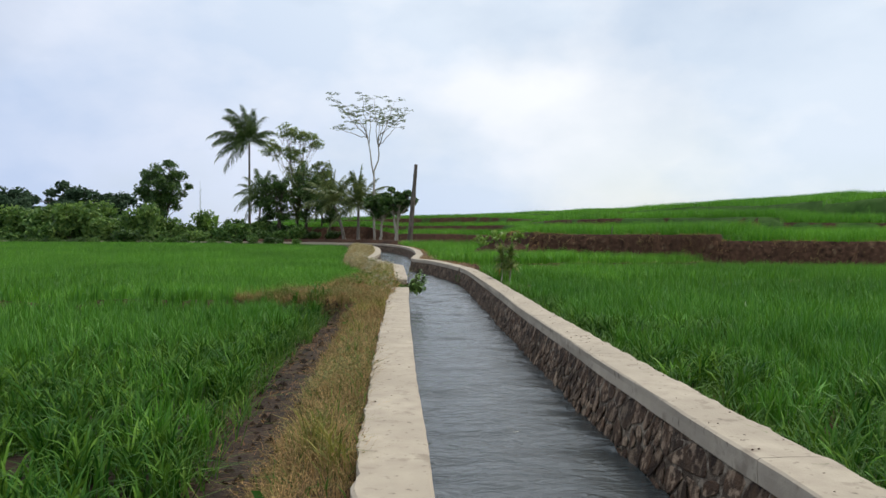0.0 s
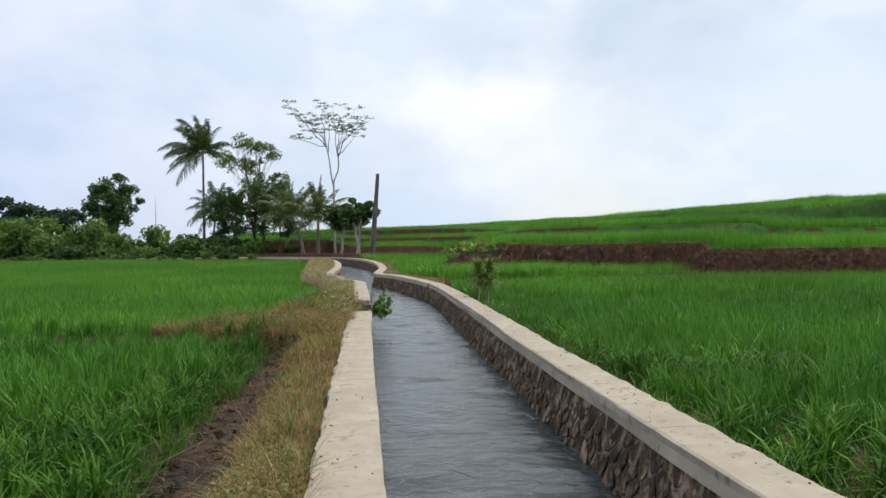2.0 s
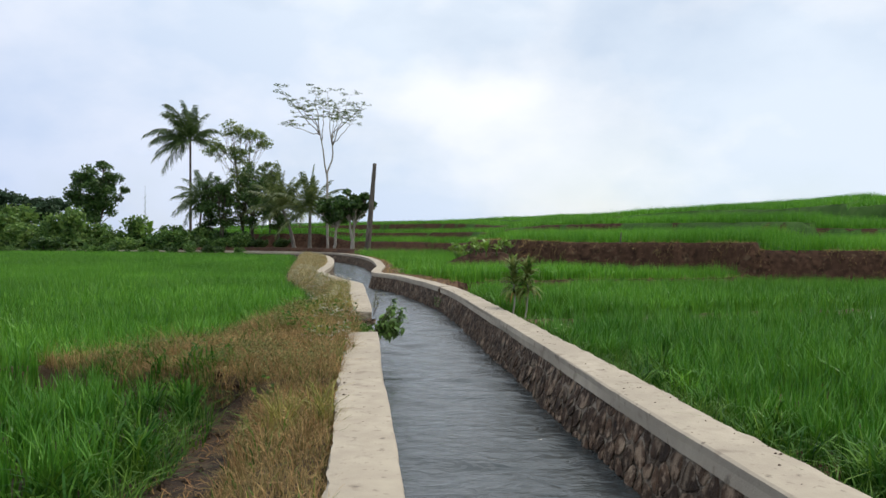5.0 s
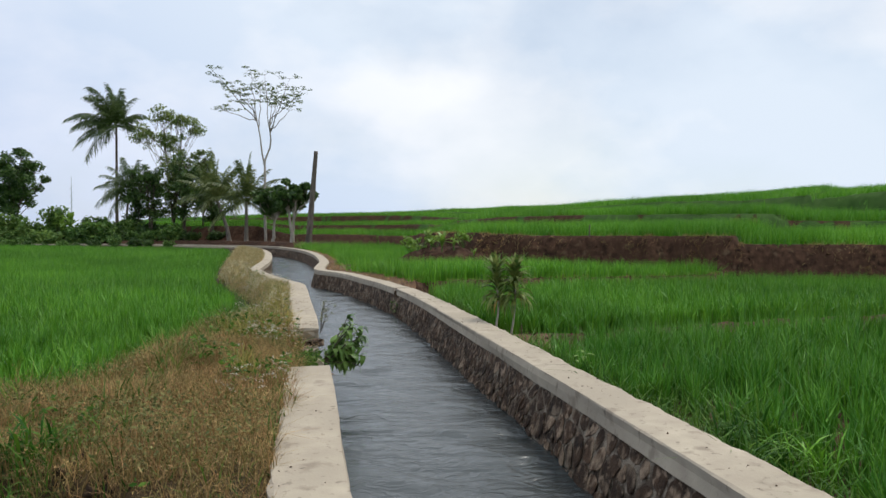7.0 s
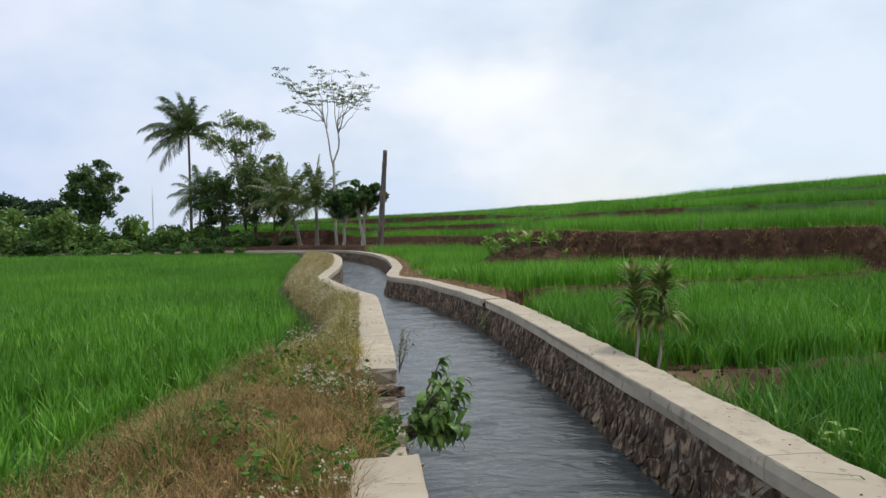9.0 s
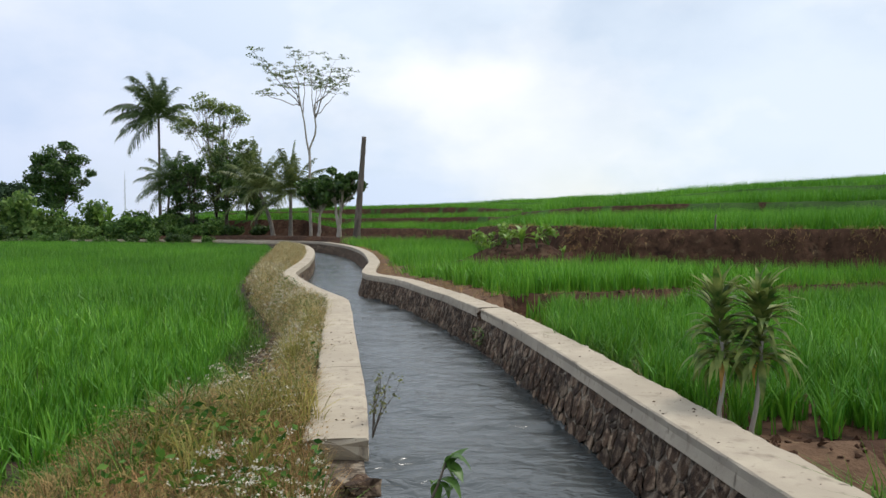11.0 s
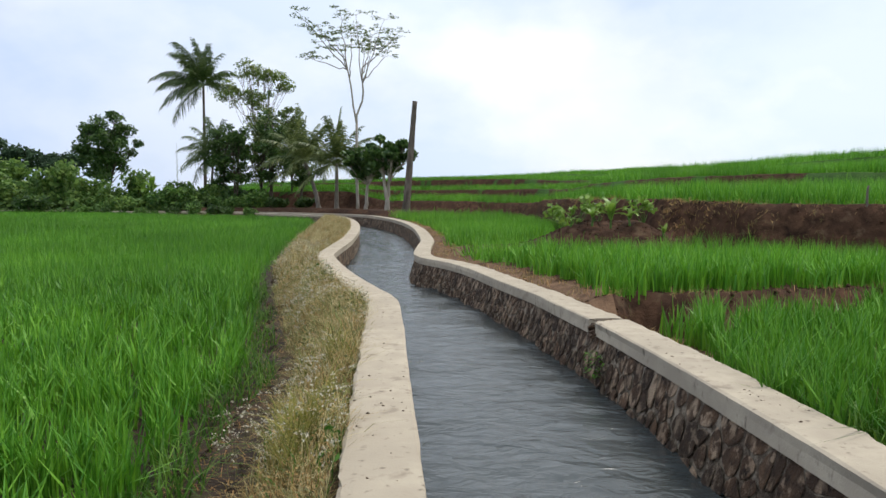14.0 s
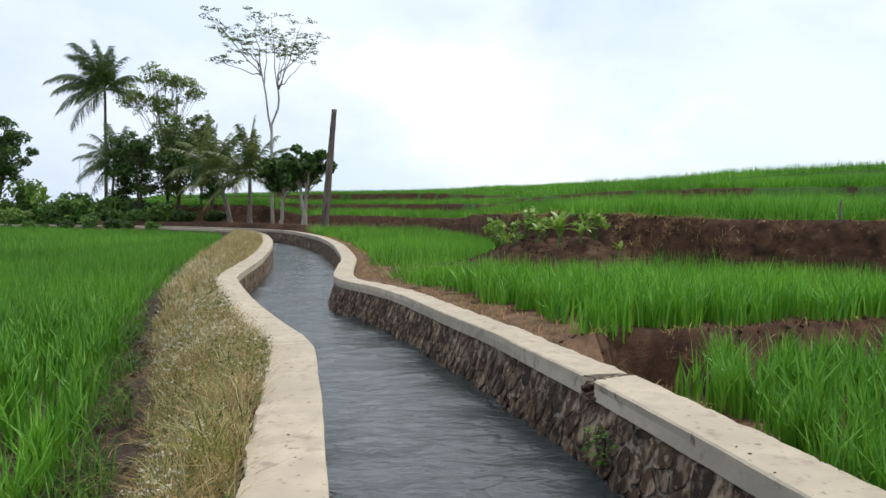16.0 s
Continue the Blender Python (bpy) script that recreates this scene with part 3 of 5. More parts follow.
def clip_cell(poly, p, q):
    """Cuts a convex polygon by the half plane nearer to p than to q."""
    mx, my, dx, dy = (p[0] + q[0]) / 2, (p[1] + q[1]) / 2, q[0] - p[0], q[1] - p[1]
    out = []
    for i in range(len(poly)):
        a, b = poly[i - 1], poly[i]
        da, db = (a[0] - mx) * dx + (a[1] - my) * dy, (b[0] - mx) * dx + (b[1] - my) * dy
        if (da < 0) != (db < 0):
            t = da / (da - db)
            out.append((a[0] + t * (b[0] - a[0]), a[1] + t * (b[1] - a[1])))
        if db < 0:
            out.append(b)
    return out


def rubble(line, outward, y0, y1, seed, size=0.17, top=-0.155, bottom=-0.80, gap=0.014, batter=0.30):
    """Stones of a rubble face: for each its verts and faces, in world coordinates, and its place along the canal."""
    pts, s = resample(line, 0.05)
    keep = (pts[:, 1] >= y0) & (pts[:, 1] <= y1)
    pts, s = pts[keep], s[keep] - s[keep][0]
    t = frame_of(pts)
    nrm = np.stack([-t[:, 1], t[:, 0]], -1) * outward
    rng = np.random.RandomState(seed)
    rows = int(round((top - bottom) / (size * 0.85)))
    cols = int(s[-1] / size)
    dz, ds = (top - bottom) / rows, s[-1] / cols
    seeds = {}
    for i in range(cols):
        for j in range(rows):
            if rng.rand() < 0.24:
                continue
            seeds[i, j] = ((i + 0.5 + 0.5 * (j % 2) * 0.9 + rng.uniform(-0.62, 0.62)) * ds, bottom + (j + 0.5 + rng.uniform(-0.55, 0.55)) * dz)
    stones = []
    for (i, j), p in seeds.items():
        cell = [(p[0] - 2 * ds, bottom), (p[0] + 2 * ds, bottom), (p[0] + 2 * ds, top), (p[0] - 2 * ds, top)]
        for di in range(-2, 3):
            for dj in range(-2, 3):
                q = seeds.get((i + di, j + dj))
                if q and (di or dj):
                    cell = clip_cell(cell, p, q)
        if len(cell) < 3:
            continue
        c = np.array(cell)
        m = c.mean(0)
        r = np.linalg.norm(c - m, axis=1)
        if r.mean() < 0.03:
            continue
        g = gap * rng.uniform(0.15, 2.3)
        inner = m + (c - m) * np.clip(1 - g / r, 0.2, 1)[:, None]
        inner += rng.uniform(-0.012, 0.012, inner.shape)
        nxt = np.roll(inner, -1, axis=0)
        inner = np.stack([inner * 0.76 + nxt * 0.24, inner * 0.24 + nxt * 0.76], 1).reshape(-1, 2)
        high = rng.uniform(0.0005, 0.0045)
        rings = [(inner, -0.002), (m + (inner - m) * 0.90, high)]
        vs = []
        for ring, h in rings:
            for a, z in ring:
                a = np.clip(a, 0, s[-1])
                x, y = np.interp(a, s, pts[:, 0]), np.interp(a, s, pts[:, 1])
                ox, oy = np.interp(a, s, nrm[:, 0]), np.interp(a, s, nrm[:, 1])
                u = face_u(z, batter) - h - (rng.uniform(-0.0025, 0.0025) if h > 0 else 0)
                vs.append((x + ox * u, y + oy * u, float(coping_z(y)) + z))
        k = len(inner)
        x, y = np.interp(m[0], s, pts[:, 0]), np.interp(m[0], s, pts[:, 1])
        ox, oy = np.interp(m[0], s, nrm[:, 0]), np.interp(m[0], s, nrm[:, 1])
        u = face_u(m[1], batter) - high * 1.2
        vs.append((x + ox * u, y + oy * u, float(coping_z(y)) + m[1]))
        fs = []
        for a in range(k):
            b = (a + 1) % k
            fs += [(a, b, k + b), (a, k + b, k + a), (k + a, k + b, 2 * k)]
        fs = np.array(fs)
        stones.append((np.array(vs), fs if outward < 0 else fs[:, ::-1], y))
    return stones


def joined(pieces):
    vs, fs, n = [], [], 0
    for v, f, *_ in pieces:
        vs.append(v)
        fs.append(f + n)
        n += len(v)
    return np.concatenate(vs), np.concatenate(fs)


wall_left = tagged(new("canal_wall_left"), "rubble stone canal wall with broken pale concrete coping", "canal wall", kind="structure")
wall_right = tagged(new("canal_wall_right"), "rubble stone canal wall with pale concrete coping", "canal wall", kind="structure")


CRACKS = {27.66: 0.13, 27.86: -0.03, 17.50: -0.10, 20.40: 0.06}


def wall_parts(parent, line, outward, w, copings, seed, batter):
    pts, _ = resample(line, 0.15)
    v, f = sweep(pts, outward, body_profile(w, batter), seed, 0.01)
    part_me("wall_core", mesh_np("wall_core", v, f, M_MORTAR), parent, "grey mortar core of the wall")
    for y0, y1 in copings:
        pts, s = stretch_of(line, y0, y1, 0.008)
        skip = 8 if y0 < 28 else 24
        pts, s = np.concatenate([pts[:1], pts[1:-1:skip], pts[-1:]]), np.concatenate([s[:1], s[1:-1:skip], s[-1:]])
        profile = coping_profile(w)
        v, f = sweep(pts, outward, profile, seed + 1, 0.022, along=s)
        for row, at in ((0, y0), (len(pts) - 1, y1)):
            if at in CRACKS:
                # a slanting, chipped break
                rng = np.random.RandomState(int(at * 100))
                ends = v[row * len(profile):(row + 1) * len(profile)]
                ends[:, 1] += CRACKS[at] * np.array([u / w for u, _, _ in profile]) + rng.uniform(-0.025, 0.025, len(profile))
        part_me("coping", mesh_np("coping", v, f, M_CONCRETE), parent, "pale concrete coping with chipped edges")


wall_parts(wall_left, LEFT_IN, 1, COPING_W["left"], [(-6, 9.9), (9.9, 17.50), (20.40, 22.85), (22.852, 29.60), (29.603, 60), (60.0, 92)], 11, BATTER["left"])
wall_parts(wall_right, RIGHT_IN, -1, COPING_W["right"], [(-6, 4.06), (4.06, 7.77), (7.77, 17.2), (17.2, 27.66), (27.86, 45), (45.0, 95)], 31, BATTER["right"])

# broken pieces of the left coping still lying on the wall
for y0, y1, w, sink, seed in ((17.70, 18.02, 0.22, 0.09, 5), (18.20, 18.52, 0.26, 0.085, 6)):
    pts, s = stretch_of(LEFT_IN, y0, y1, 0.04)
    v, f = sweep(pts, 1, [(0.05, -0.12, 0.6), (0.04, -0.03, 1.5), (0.06, 0.0, 1.2), (w * 0.6, 0.004, 0.6), (w, -0.01, 2.5), (w + 0.02, -0.12, 1.0)], seed, 0.035, along=s)
    v[:, 2] -= sink + 0.05 * (v[:, 1] - y0)
    part_me("broken_slab", mesh_np("broken_slab", v, f, M_CONCRETE), wall_left, "broken slab of weathered concrete")

# water: a rippled sheet between the walls
yy = np.concatenate([np.arange(-5.5, 40, 0.055), np.arange(40, 66, 0.2)])
acr = np.linspace(-0.05, 1.05, 30)
xl, xr = np.interp(yy, LEFT_IN[:, 1], LEFT_IN[:, 0]), np.interp(yy, RIGHT_IN[:, 1], RIGHT_IN[:, 0])
WX = xl[:, None] + (xr - xl)[:, None] * acr[None]
WY = np.repeat(yy[:, None], len(acr), 1)
WZ = -0.64 + 0.80 * coping_z(WY)
for size, amp, ax, ay in ((0.9, 0.024, 0.9, 0.8), (0.40, 0.026, 0.55, 1.25), (0.19, 0.008, 0.7, 1.25)):
    WZ = WZ + amp * bumps(WX * ax + 0.25 * WY, WY * ay + 0.3 * bumps(WX, WY, 0.8), size)
a = np.arange(WX.size).reshape(WX.shape)
wf = np.stack([a[:-1, :-1], a[:-1, 1:], a[1:, 1:], a[1:, :-1]], -1).reshape(-1, 4)
wv = np.stack([WX, WY, WZ], -1).reshape(-1, 3)
far_l, far_r = resample(LEFT_IN[LEFT_IN[:, 1] > 65.5], 1.0)[0], resample(RIGHT_IN[RIGHT_IN[:, 1] > 65.5], 1.0)[0]
m = min(len(far_l), len(far_r))
fv = np.concatenate([np.c_[far_l[:m], -0.64 + 0.80 * coping_z(far_l[:m, 1])], np.c_[far_r[:m], -0.64 + 0.80 * coping_z(far_r[:m, 1])]])
ff = np.stack([np.arange(m - 1), np.arange(m - 1) + m, np.arange(1, m) + m, np.arange(1, m)], -1) + len(wv)
water = new("water", mesh_np("water", np.concatenate([wv, fv]), np.concatenate([wf, ff]), M_WATER, True))
tagged(water, "grey rippling water flowing in an irrigation canal", "water", kind="structure")


# ---------- rice and grass ----------
def blades(x, y, z, height, width, lean, rng, levels=3, curl=0.5):
    """Grass blades as bent tapering strips. All arguments but rng, levels and curl are arrays of one length."""
    n = len(x)
    az = rng.uniform(0, 2 * np.pi, n)
    ca, sa = np.cos(az), np.sin(az)
    face = az + np.pi / 2 + rng.uniform(-0.9, 0.9, n)
    wx, wy = np.cos(face), np.sin(face)
    k = 2 * (levels - 1) + 1
    v = np.zeros((n, k, 3))
    for i in range(levels):
        u = i / (levels - 1)
        out = height * lean * (u ** (1 + curl) * 1.0)
        up = height * (u - 0.35 * lean * curl * u ** 3)
        half = width * (0.5 if i == 0 else 0.46)
        px, py, pz = x + ca * out, y + sa * out, z + up
        if i < levels - 1:
            v[:, 2 * i] = np.stack([px - wx * half, py - wy * half, pz], -1)
            v[:, 2 * i + 1] = np.stack([px + wx * half, py + wy * half, pz], -1)
        else:
            v[:, 2 * i] = np.stack([px, py, pz], -1)
    f = []
    for i in range(levels - 2):
        f += [(2 * i, 2 * i + 1, 2 * i + 3), (2 * i, 2 * i + 3, 2 * i + 2)]
    e = 2 * (levels - 2)
    f.append((e, e + 1, e + 2))
    faces = (np.array(f)[None] + (np.arange(n) * k)[:, None, None]).reshape(-1, 3)
    return v.reshape(-1, 3), faces


def walk_distance(x, y):
    """Distance from the footway along the canal's left coping."""
    t = np.clip(y / 22, 0, 1)
    return np.hypot(x - (1.3 - 1.3 * t), y - 22 * t)


def left_corner(x, y):
    dd = side_of(x, y, DITCH)
    return (dd > 0.0) & (dd < 0.8 + 2.2 * smoothstep(12, 6, y) + 0.8 * bumps(x, y, 1.1)) & (side_of(x, y, BUND_LEFT) > 0.3) & (bumps(x, y, 0.8) > -0.5)


def right_rim(x, y):
    right = -side_of(x, y, RIGHT_IN)
    return (right > 0.80 + 0.2 * bumps(x, y, 0.6)) & (right < 2.3 + 1.2 * bumps(x, y, 1.4)) & (bumps(x, y, 1.0) > -0.25) & (side_of(x, y, BUND_SHRUB) < -1.0) & (y < 15 + 3 * bumps(x, y, 1.7))


BANKS = ((BANK_A, 0.55), (BANK_B, 0.3), (BANK_C, 0.35), (BANK_D, 0.5))


def right_field(x, y):
    """Where rice grows beyond the right wall, as a field number, 0 for none."""
    right = -side_of(x, y, RIGHT_IN)
    s, q = side_of(x, y, BUND_SHRUB), side_of(x, y, BUND_NOTCH)
    d = [side_of(x, y, line) for line, _ in BANKS]
    r = 0.12 * bumps(x, y, 0.5)
    n = np.where(s < 0, 1, np.where(q < 0, 2, 3))
    n = np.where((n == 3) & (y > 38.6 - 0.0 * x), 4, n)
    for k, dk in enumerate(d):
        n = np.where(dk > 0.0, 5 + k, n)
    ok = (right > 0.62 + 0.50 * smoothstep(18.5, 15.5, y) + r + 0.12 * np.sin(y * 1.7)) & ((y < 30) | (right > np.where(y > 38.6, 0.95, 1.15) + r) | (d[0] > 0)) & (np.abs(s) > 0.42 + r) & (np.abs(q) > np.where(x < 5.5, 0.42, 0.17) + r)
    for (line, wide), dk in zip(BANKS, d):
        ok &= (dk > {0.55: 0.30, 0.3: 0.34, 0.35: 0.24}.get(wide, 0.2) + r) | (dk < -wide - (0.25 if wide == 0.55 else 0.0) + r)
    heap = ((x - 4.4) / 2.5) ** 2 + ((y - 38.0 + 0.25 * (x - 4.4)) / 1.75) ** 2
    ok &= (heap > 1 + r) | (d[0] > 0.3)
    ok &= ~((np.hypot((x - 2.80) / 0.60, (y - 29.1) / 1.05) < 1 + r))
    ok &= ~(np.hypot((x - 3.2) / 0.95, (y - 20.45) / 0.85) < 1 + r) & ~(right_rim(x, y) & (y > 2.9))
    ok &= ~((y > 26.9 + r) & (y < 30) & (right < 0.95 + r))
    ok &= ~((y > 37.2 + r) & (y < 39.2 + r) & (x < 4) & (d[0] < 0))
    ok &= ~((y > 65.5 + 2 * r) & (d[0] < 0))
    ok &= (d[3] < 14) & (x > -24)
    return np.where(ok, n, 0)


def left_field(x, y):
    dd, b = side_of(x, y, DITCH), side_of(x, y, BUND_LEFT)
    r = 0.10 * bumps(x, y, 0.5)
    wide = -0.2 + 0.75 * smoothstep(-4.0, -2.8, x) + 0.3 * smoothstep(-3.6, -0.9, x)
    ok = (dd > 0.05 + 0.09 * smoothstep(22, 25, y) + r) & (np.abs(b) > wide + r) & (mound_in(x, y) < -0.30 + r)
    ok &= ~(left_corner(x, y) & (y > 1.9))
    return np.where(ok, np.where(b > 0, 1, 2), 0)


def sow(area, box, lo, hi, per_m2, tuft, rng, aside=False):
    """Random tufts in a box, at walk distances lo to hi: places and the field number of each blade."""
    n = int((box[1] - box[0]) * (box[3] - box[2]) * per_m2)
    x, y = rng.uniform(box[0], box[1], n), rng.uniform(box[2], box[3], n)
    d = walk_distance(x, y) + rng.uniform(-1, 1, n)
    # the fields far to the sides and behind are sown more thinly
    ahead = (x > -2.5 - 0.68 * (y + 1)) & (x < np.maximum(0.66 * y + 4, 0.86 * (y - 9) + 4)) & (y > 1.5)
    keep = (d >= lo) & (d < hi) & (ahead != aside)
    x, y = x[keep], y[keep]
    num = area(x, y)
    x, y, num = x[num > 0], y[num > 0], num[num > 0]
    x, y, num = np.repeat(x, tuft), np.repeat(y, tuft), np.repeat(num, tuft)
    return x, y, num


RICE_H = {1: 0.52, 2: 0.52, 3: 0.60, 4: 0.55, 5: 0.62, 6: 0.52, 7: 0.48, 8: 0.48}


def grow(area, box, seed, heights, name, label, mats):
    rng = np.random.RandomState(seed)
    made = {}
    side_box = (max(box[0], -30), min(box[1], 26), -7.5, 50)
    for lo, hi, per, tuft, width, levels, spread in ((0, 99, 16, 3, 0.10, 2, 0.12), (0, 6, 24, 25, 0.016, 3, 0.038), (6, 13, 23, 14, 0.022, 3, 0.065), (13, 30, 31, 10, 0.022, 2, 0.085), (30, 140, 18, 7, 0.032, 2, 0.12)):
        x, y, num = sow(area, side_box if hi == 99 else box, lo, hi, per, tuft, rng, hi == 99)
        if not len(x):
            continue
        n = len(x)
        x, y = x + rng.randn(n) * spread, y + rng.randn(n) * spread
        z = ground_z(x, y) - 0.02
        base = np.array([heights.get(k, 0.5) for k in range(10)])[num]
        h = base * (1 + 0.28 * smoothstep(9, 18, x) * ((num == 5) | (num == 6))) * rng.uniform(0.5, 1.12, n) * (1 + 0.13 * bumps(x, y, 1.3) + 0.12 * bumps(x, y, 0.33))
        lean = np.abs(rng.randn(n)) * (0.25 if levels == 3 else 0.36) + 0.08
        v, f = blades(x, y, z, h, width * rng.uniform(0.7, 1.3, n), lean, rng, levels, 0.9)
        k, m = v.shape[0] // n, f.shape[0] // n
        v, f = v.reshape(n, k, 3), f.reshape(n, m, 3)
        for number in np.unique(num):
            pick = np.where(num == number)[0]
            made.setdefault(number, []).append((v[pick].reshape(-1, 3), (f[pick] - (pick * k)[:, None, None] + (np.arange(len(pick)) * k)[:, None, None]).reshape(-1, 3)))
    for number, pieces in made.items():
        v, f = joined(pieces)
        ob = new(name, mesh_np(name, v, f, mats.get(number, M_RICE)))
        tagged(ob, label, "rice", "rice paddies", "stuff")


# left and near right fields take the rice colours darkened for shade
grow(left_field, (-58, 0.5, 1.5, 86), 1, {1: 0.46, 2: 0.46}, "rice_plants", "young bright green rice plants in a level paddy", {1: M_RICE_SHADED, 2: M_RICE_HALF_SHADED})
grow(right_field, (-24, 46, 1.5, 112), 2, RICE_H, "rice_plants", "dense bright green rice plants on a terrace", {1: M_RICE_SHADED, 2: M_RICE_HALF_SHADED})


def dry_bank(x, y):
    left, do, b = side_of(x, y, LEFT_IN), side_of(x, y, DITCH_OUT), side_of(x, y, BUND_LEFT)
    r = 0.12 * bumps(x, y, 0.4)
    wide = -0.3 + 0.70 * smoothstep(-3.8, -2.7, x) + 0.3 * smoothstep(-3.6, -0.9, x)
    limit = np.where((y > 17.55) & (y < 20.3), 0.10 + 0.16 * (y < 18.7), np.where((y > 15.4) & (y < 18), 0.33, 0.415))
    ok = (left > limit + r * 0.4) & ((do < 0.03 + r) | ((np.abs(b) < wide + r) & (do < 7)) | (mound_in(x, y) > -0.05 + r))
    return ok & (y < 66)


def grass(name, label, area, box, per_m2, seed, height, width, lean, mat, levels=3, thin=1.0, category="grass", swell=0.0):
    rng = np.random.RandomState(seed)
    n = int((box[1] - box[0]) * (box[3] - box[2]) * per_m2)
    x, y = rng.uniform(box[0], box[1], n), rng.uniform(box[2], box[3], n)
    keep = area(x, y)
    x, y = x[keep], y[keep]
    if thin < 1:
        keep = rng.rand(len(x)) < thin + (1 - thin) * (bumps(x, y, 0.5) > 0)
        x, y = x[keep], y[keep]
    n = len(x)
    h = rng.uniform(*height, n) * (1 + swell * np.exp(-((y - 17.5) / 3.5) ** 2)) * (1 + 0.35 * bumps(x, y, 0.45) + 0.2 * bumps(x, y, 1.4))
    v, f = blades(x, y, ground_z(x, y) - 0.01, h, rng.uniform(*width, n), np.abs(rng.randn(n)) * lean[1] + lean[0], rng, levels, 0.8)
    return tagged(new(name, mesh_np(name, v, f, mat)), label, category, kind="stuff")


grass("dry_grass", "straw-coloured dry grass on the canal bank", dry_bank, (-5, 2, -6, 33), 1250, 21, (0.06, 0.24), (0.003, 0.0065), (0.25, 0.75), M_DRY, swell=0.15)
def ditch_bed(x, y):
    return (side_of(x, y, DITCH_OUT) > 0) & (side_of(x, y, DITCH) < 0.05) & (side_of(x, y, LEFT_IN) > 0) & (mound_in(x, y) < 0)


grass("straw_litter", "broken straw and dead stalks lying in the muddy ditch", ditch_bed, (-3, 0.4, 2, 32), 260, 30, (0.03, 0.10), (0.004, 0.009), (1.0, 2.0), M_BROWN, thin=0.4)
grass("dry_grass", "straw-coloured dry grass along the far canal bank", dry_bank, (-9, 0, 33, 66), 230, 22, (0.14, 0.30), (0.008, 0.014), (0.15, 0.4), M_DRY)
grass("pale_grass", "pale olive grass along the far canal bank", dry_bank, (-9, 0, 33, 66), 330, 38, (0.14, 0.32), (0.007, 0.013), (0.15, 0.45), M_PALE)
grass("green_weeds", "green weeds among the dry grass of the bank", dry_bank, (-5, 2, -4, 40), 170, 23, (0.08, 0.26), (0.006, 0.013), (0.3, 0.6), M_WEED, thin=0.3, category="weeds")
grass("pale_grass", "pale grey-green seeding grass on the canal bank", dry_bank, (-5, 2, 21, 33), 1100, 26, (0.08, 0.28), (0.003, 0.007), (0.25, 0.7), M_PALE, thin=0.6)


def edge_weeds(x, y):
    """The rim behind the right coping and the paddy side of the ditch."""
    right, dd = -side_of(x, y, RIGHT_IN), side_of(x, y, DITCH)
    r = 0.15 * bumps(x, y, 0.4)
    return ((right > 0.46) & (right < 1.0 + 0.5 * (y < 19) + 2 * r) & (y < 26.0) & (np.hypot((x - 3.2) / 0.95, (y - 20.45) / 0.9) > 1)) | ((dd > -0.18 + r) & (dd < 0.15) & (side_of(x, y, LEFT_IN) > 0)) | ((mound_in(x, y) > -0.42 + r) & (mound_in(x, y) < 0.12 + r) & (side_of(x, y, LEFT_IN) > 1.2))


grass("green_weeds", "lush green weeds along the canal and the paddy edge", edge_weeds, (-5, 4.5, -4, 34), 520, 24, (0.12, 0.42), (0.006, 0.014), (0.35, 0.75), M_WEED, category="weeds", thin=0.45)


def far_verge(x, y):
    left, right = side_of(x, y, LEFT_IN), -side_of(x, y, RIGHT_IN)
    return (((left > 0.3) & (left < 1.6)) | ((right > 0.45) & (right < 2.2))) & (x < -24 + 3 * bumps(x, y, 1.5)) & (bumps(x, y, 3.0) > -0.3)


grass("grass_verge", "rough green grass along the far canal", far_verge, (-60, -11, 68, 94), 110, 27, (0.25, 0.55), (0.03, 0.06), (0.2, 0.5), M_BUSH)


def bare_rim(x, y):
    right, a = -side_of(x, y, RIGHT_IN), side_of(x, y, BANK_A)
    rim = (right > 0.47) & (right < 1.1) & (y > 27)
    return rim | ((np.abs(a + 0.25) < 0.5) & (x > 1)) | (np.abs(side_of(x, y, BUND_NOTCH)) < 0.4) & (right > 0.5)


grass("dry_grass", "withered grass on bare red earth banks", bare_rim, (-2, 30, 20, 70), 190, 25, (0.04, 0.17), (0.005, 0.010), (0.4, 0.9), M_DRY, thin=0.25)


def bank_face(x, y):
    return (np.abs(side_of(x, y, BANK_A) + 0.2) < 0.42) & (bumps(x, y, 0.9) > 0.0)


grass("dry_grass", "straw and withered grass hanging on the red earth bank", bank_face, (2, 24, 28, 48), 420, 28, (0.05, 0.20), (0.007, 0.014), (0.5, 1.0), M_DRY, thin=0.3)


grass("short_dry_grass", "short tangled brown grass on the canal bank", dry_bank, (-4, 2, 2, 23.5), 1150, 37, (0.05, 0.19), (0.003, 0.006), (0.4, 1.0), M_TANGLE, swell=0.35)


def mound(x, y):
    return dry_bank(x, y) & (bumps(x, y, 0.7) > -0.45)


grass("brown_weeds", "tall withered brown weed stalks on the bank", mound, (-4, 1.5, 12, 23), 480, 29, (0.14, 0.38), (0.003, 0.006), (0.15, 0.5), M_BROWN, thin=0.3, category="weeds")


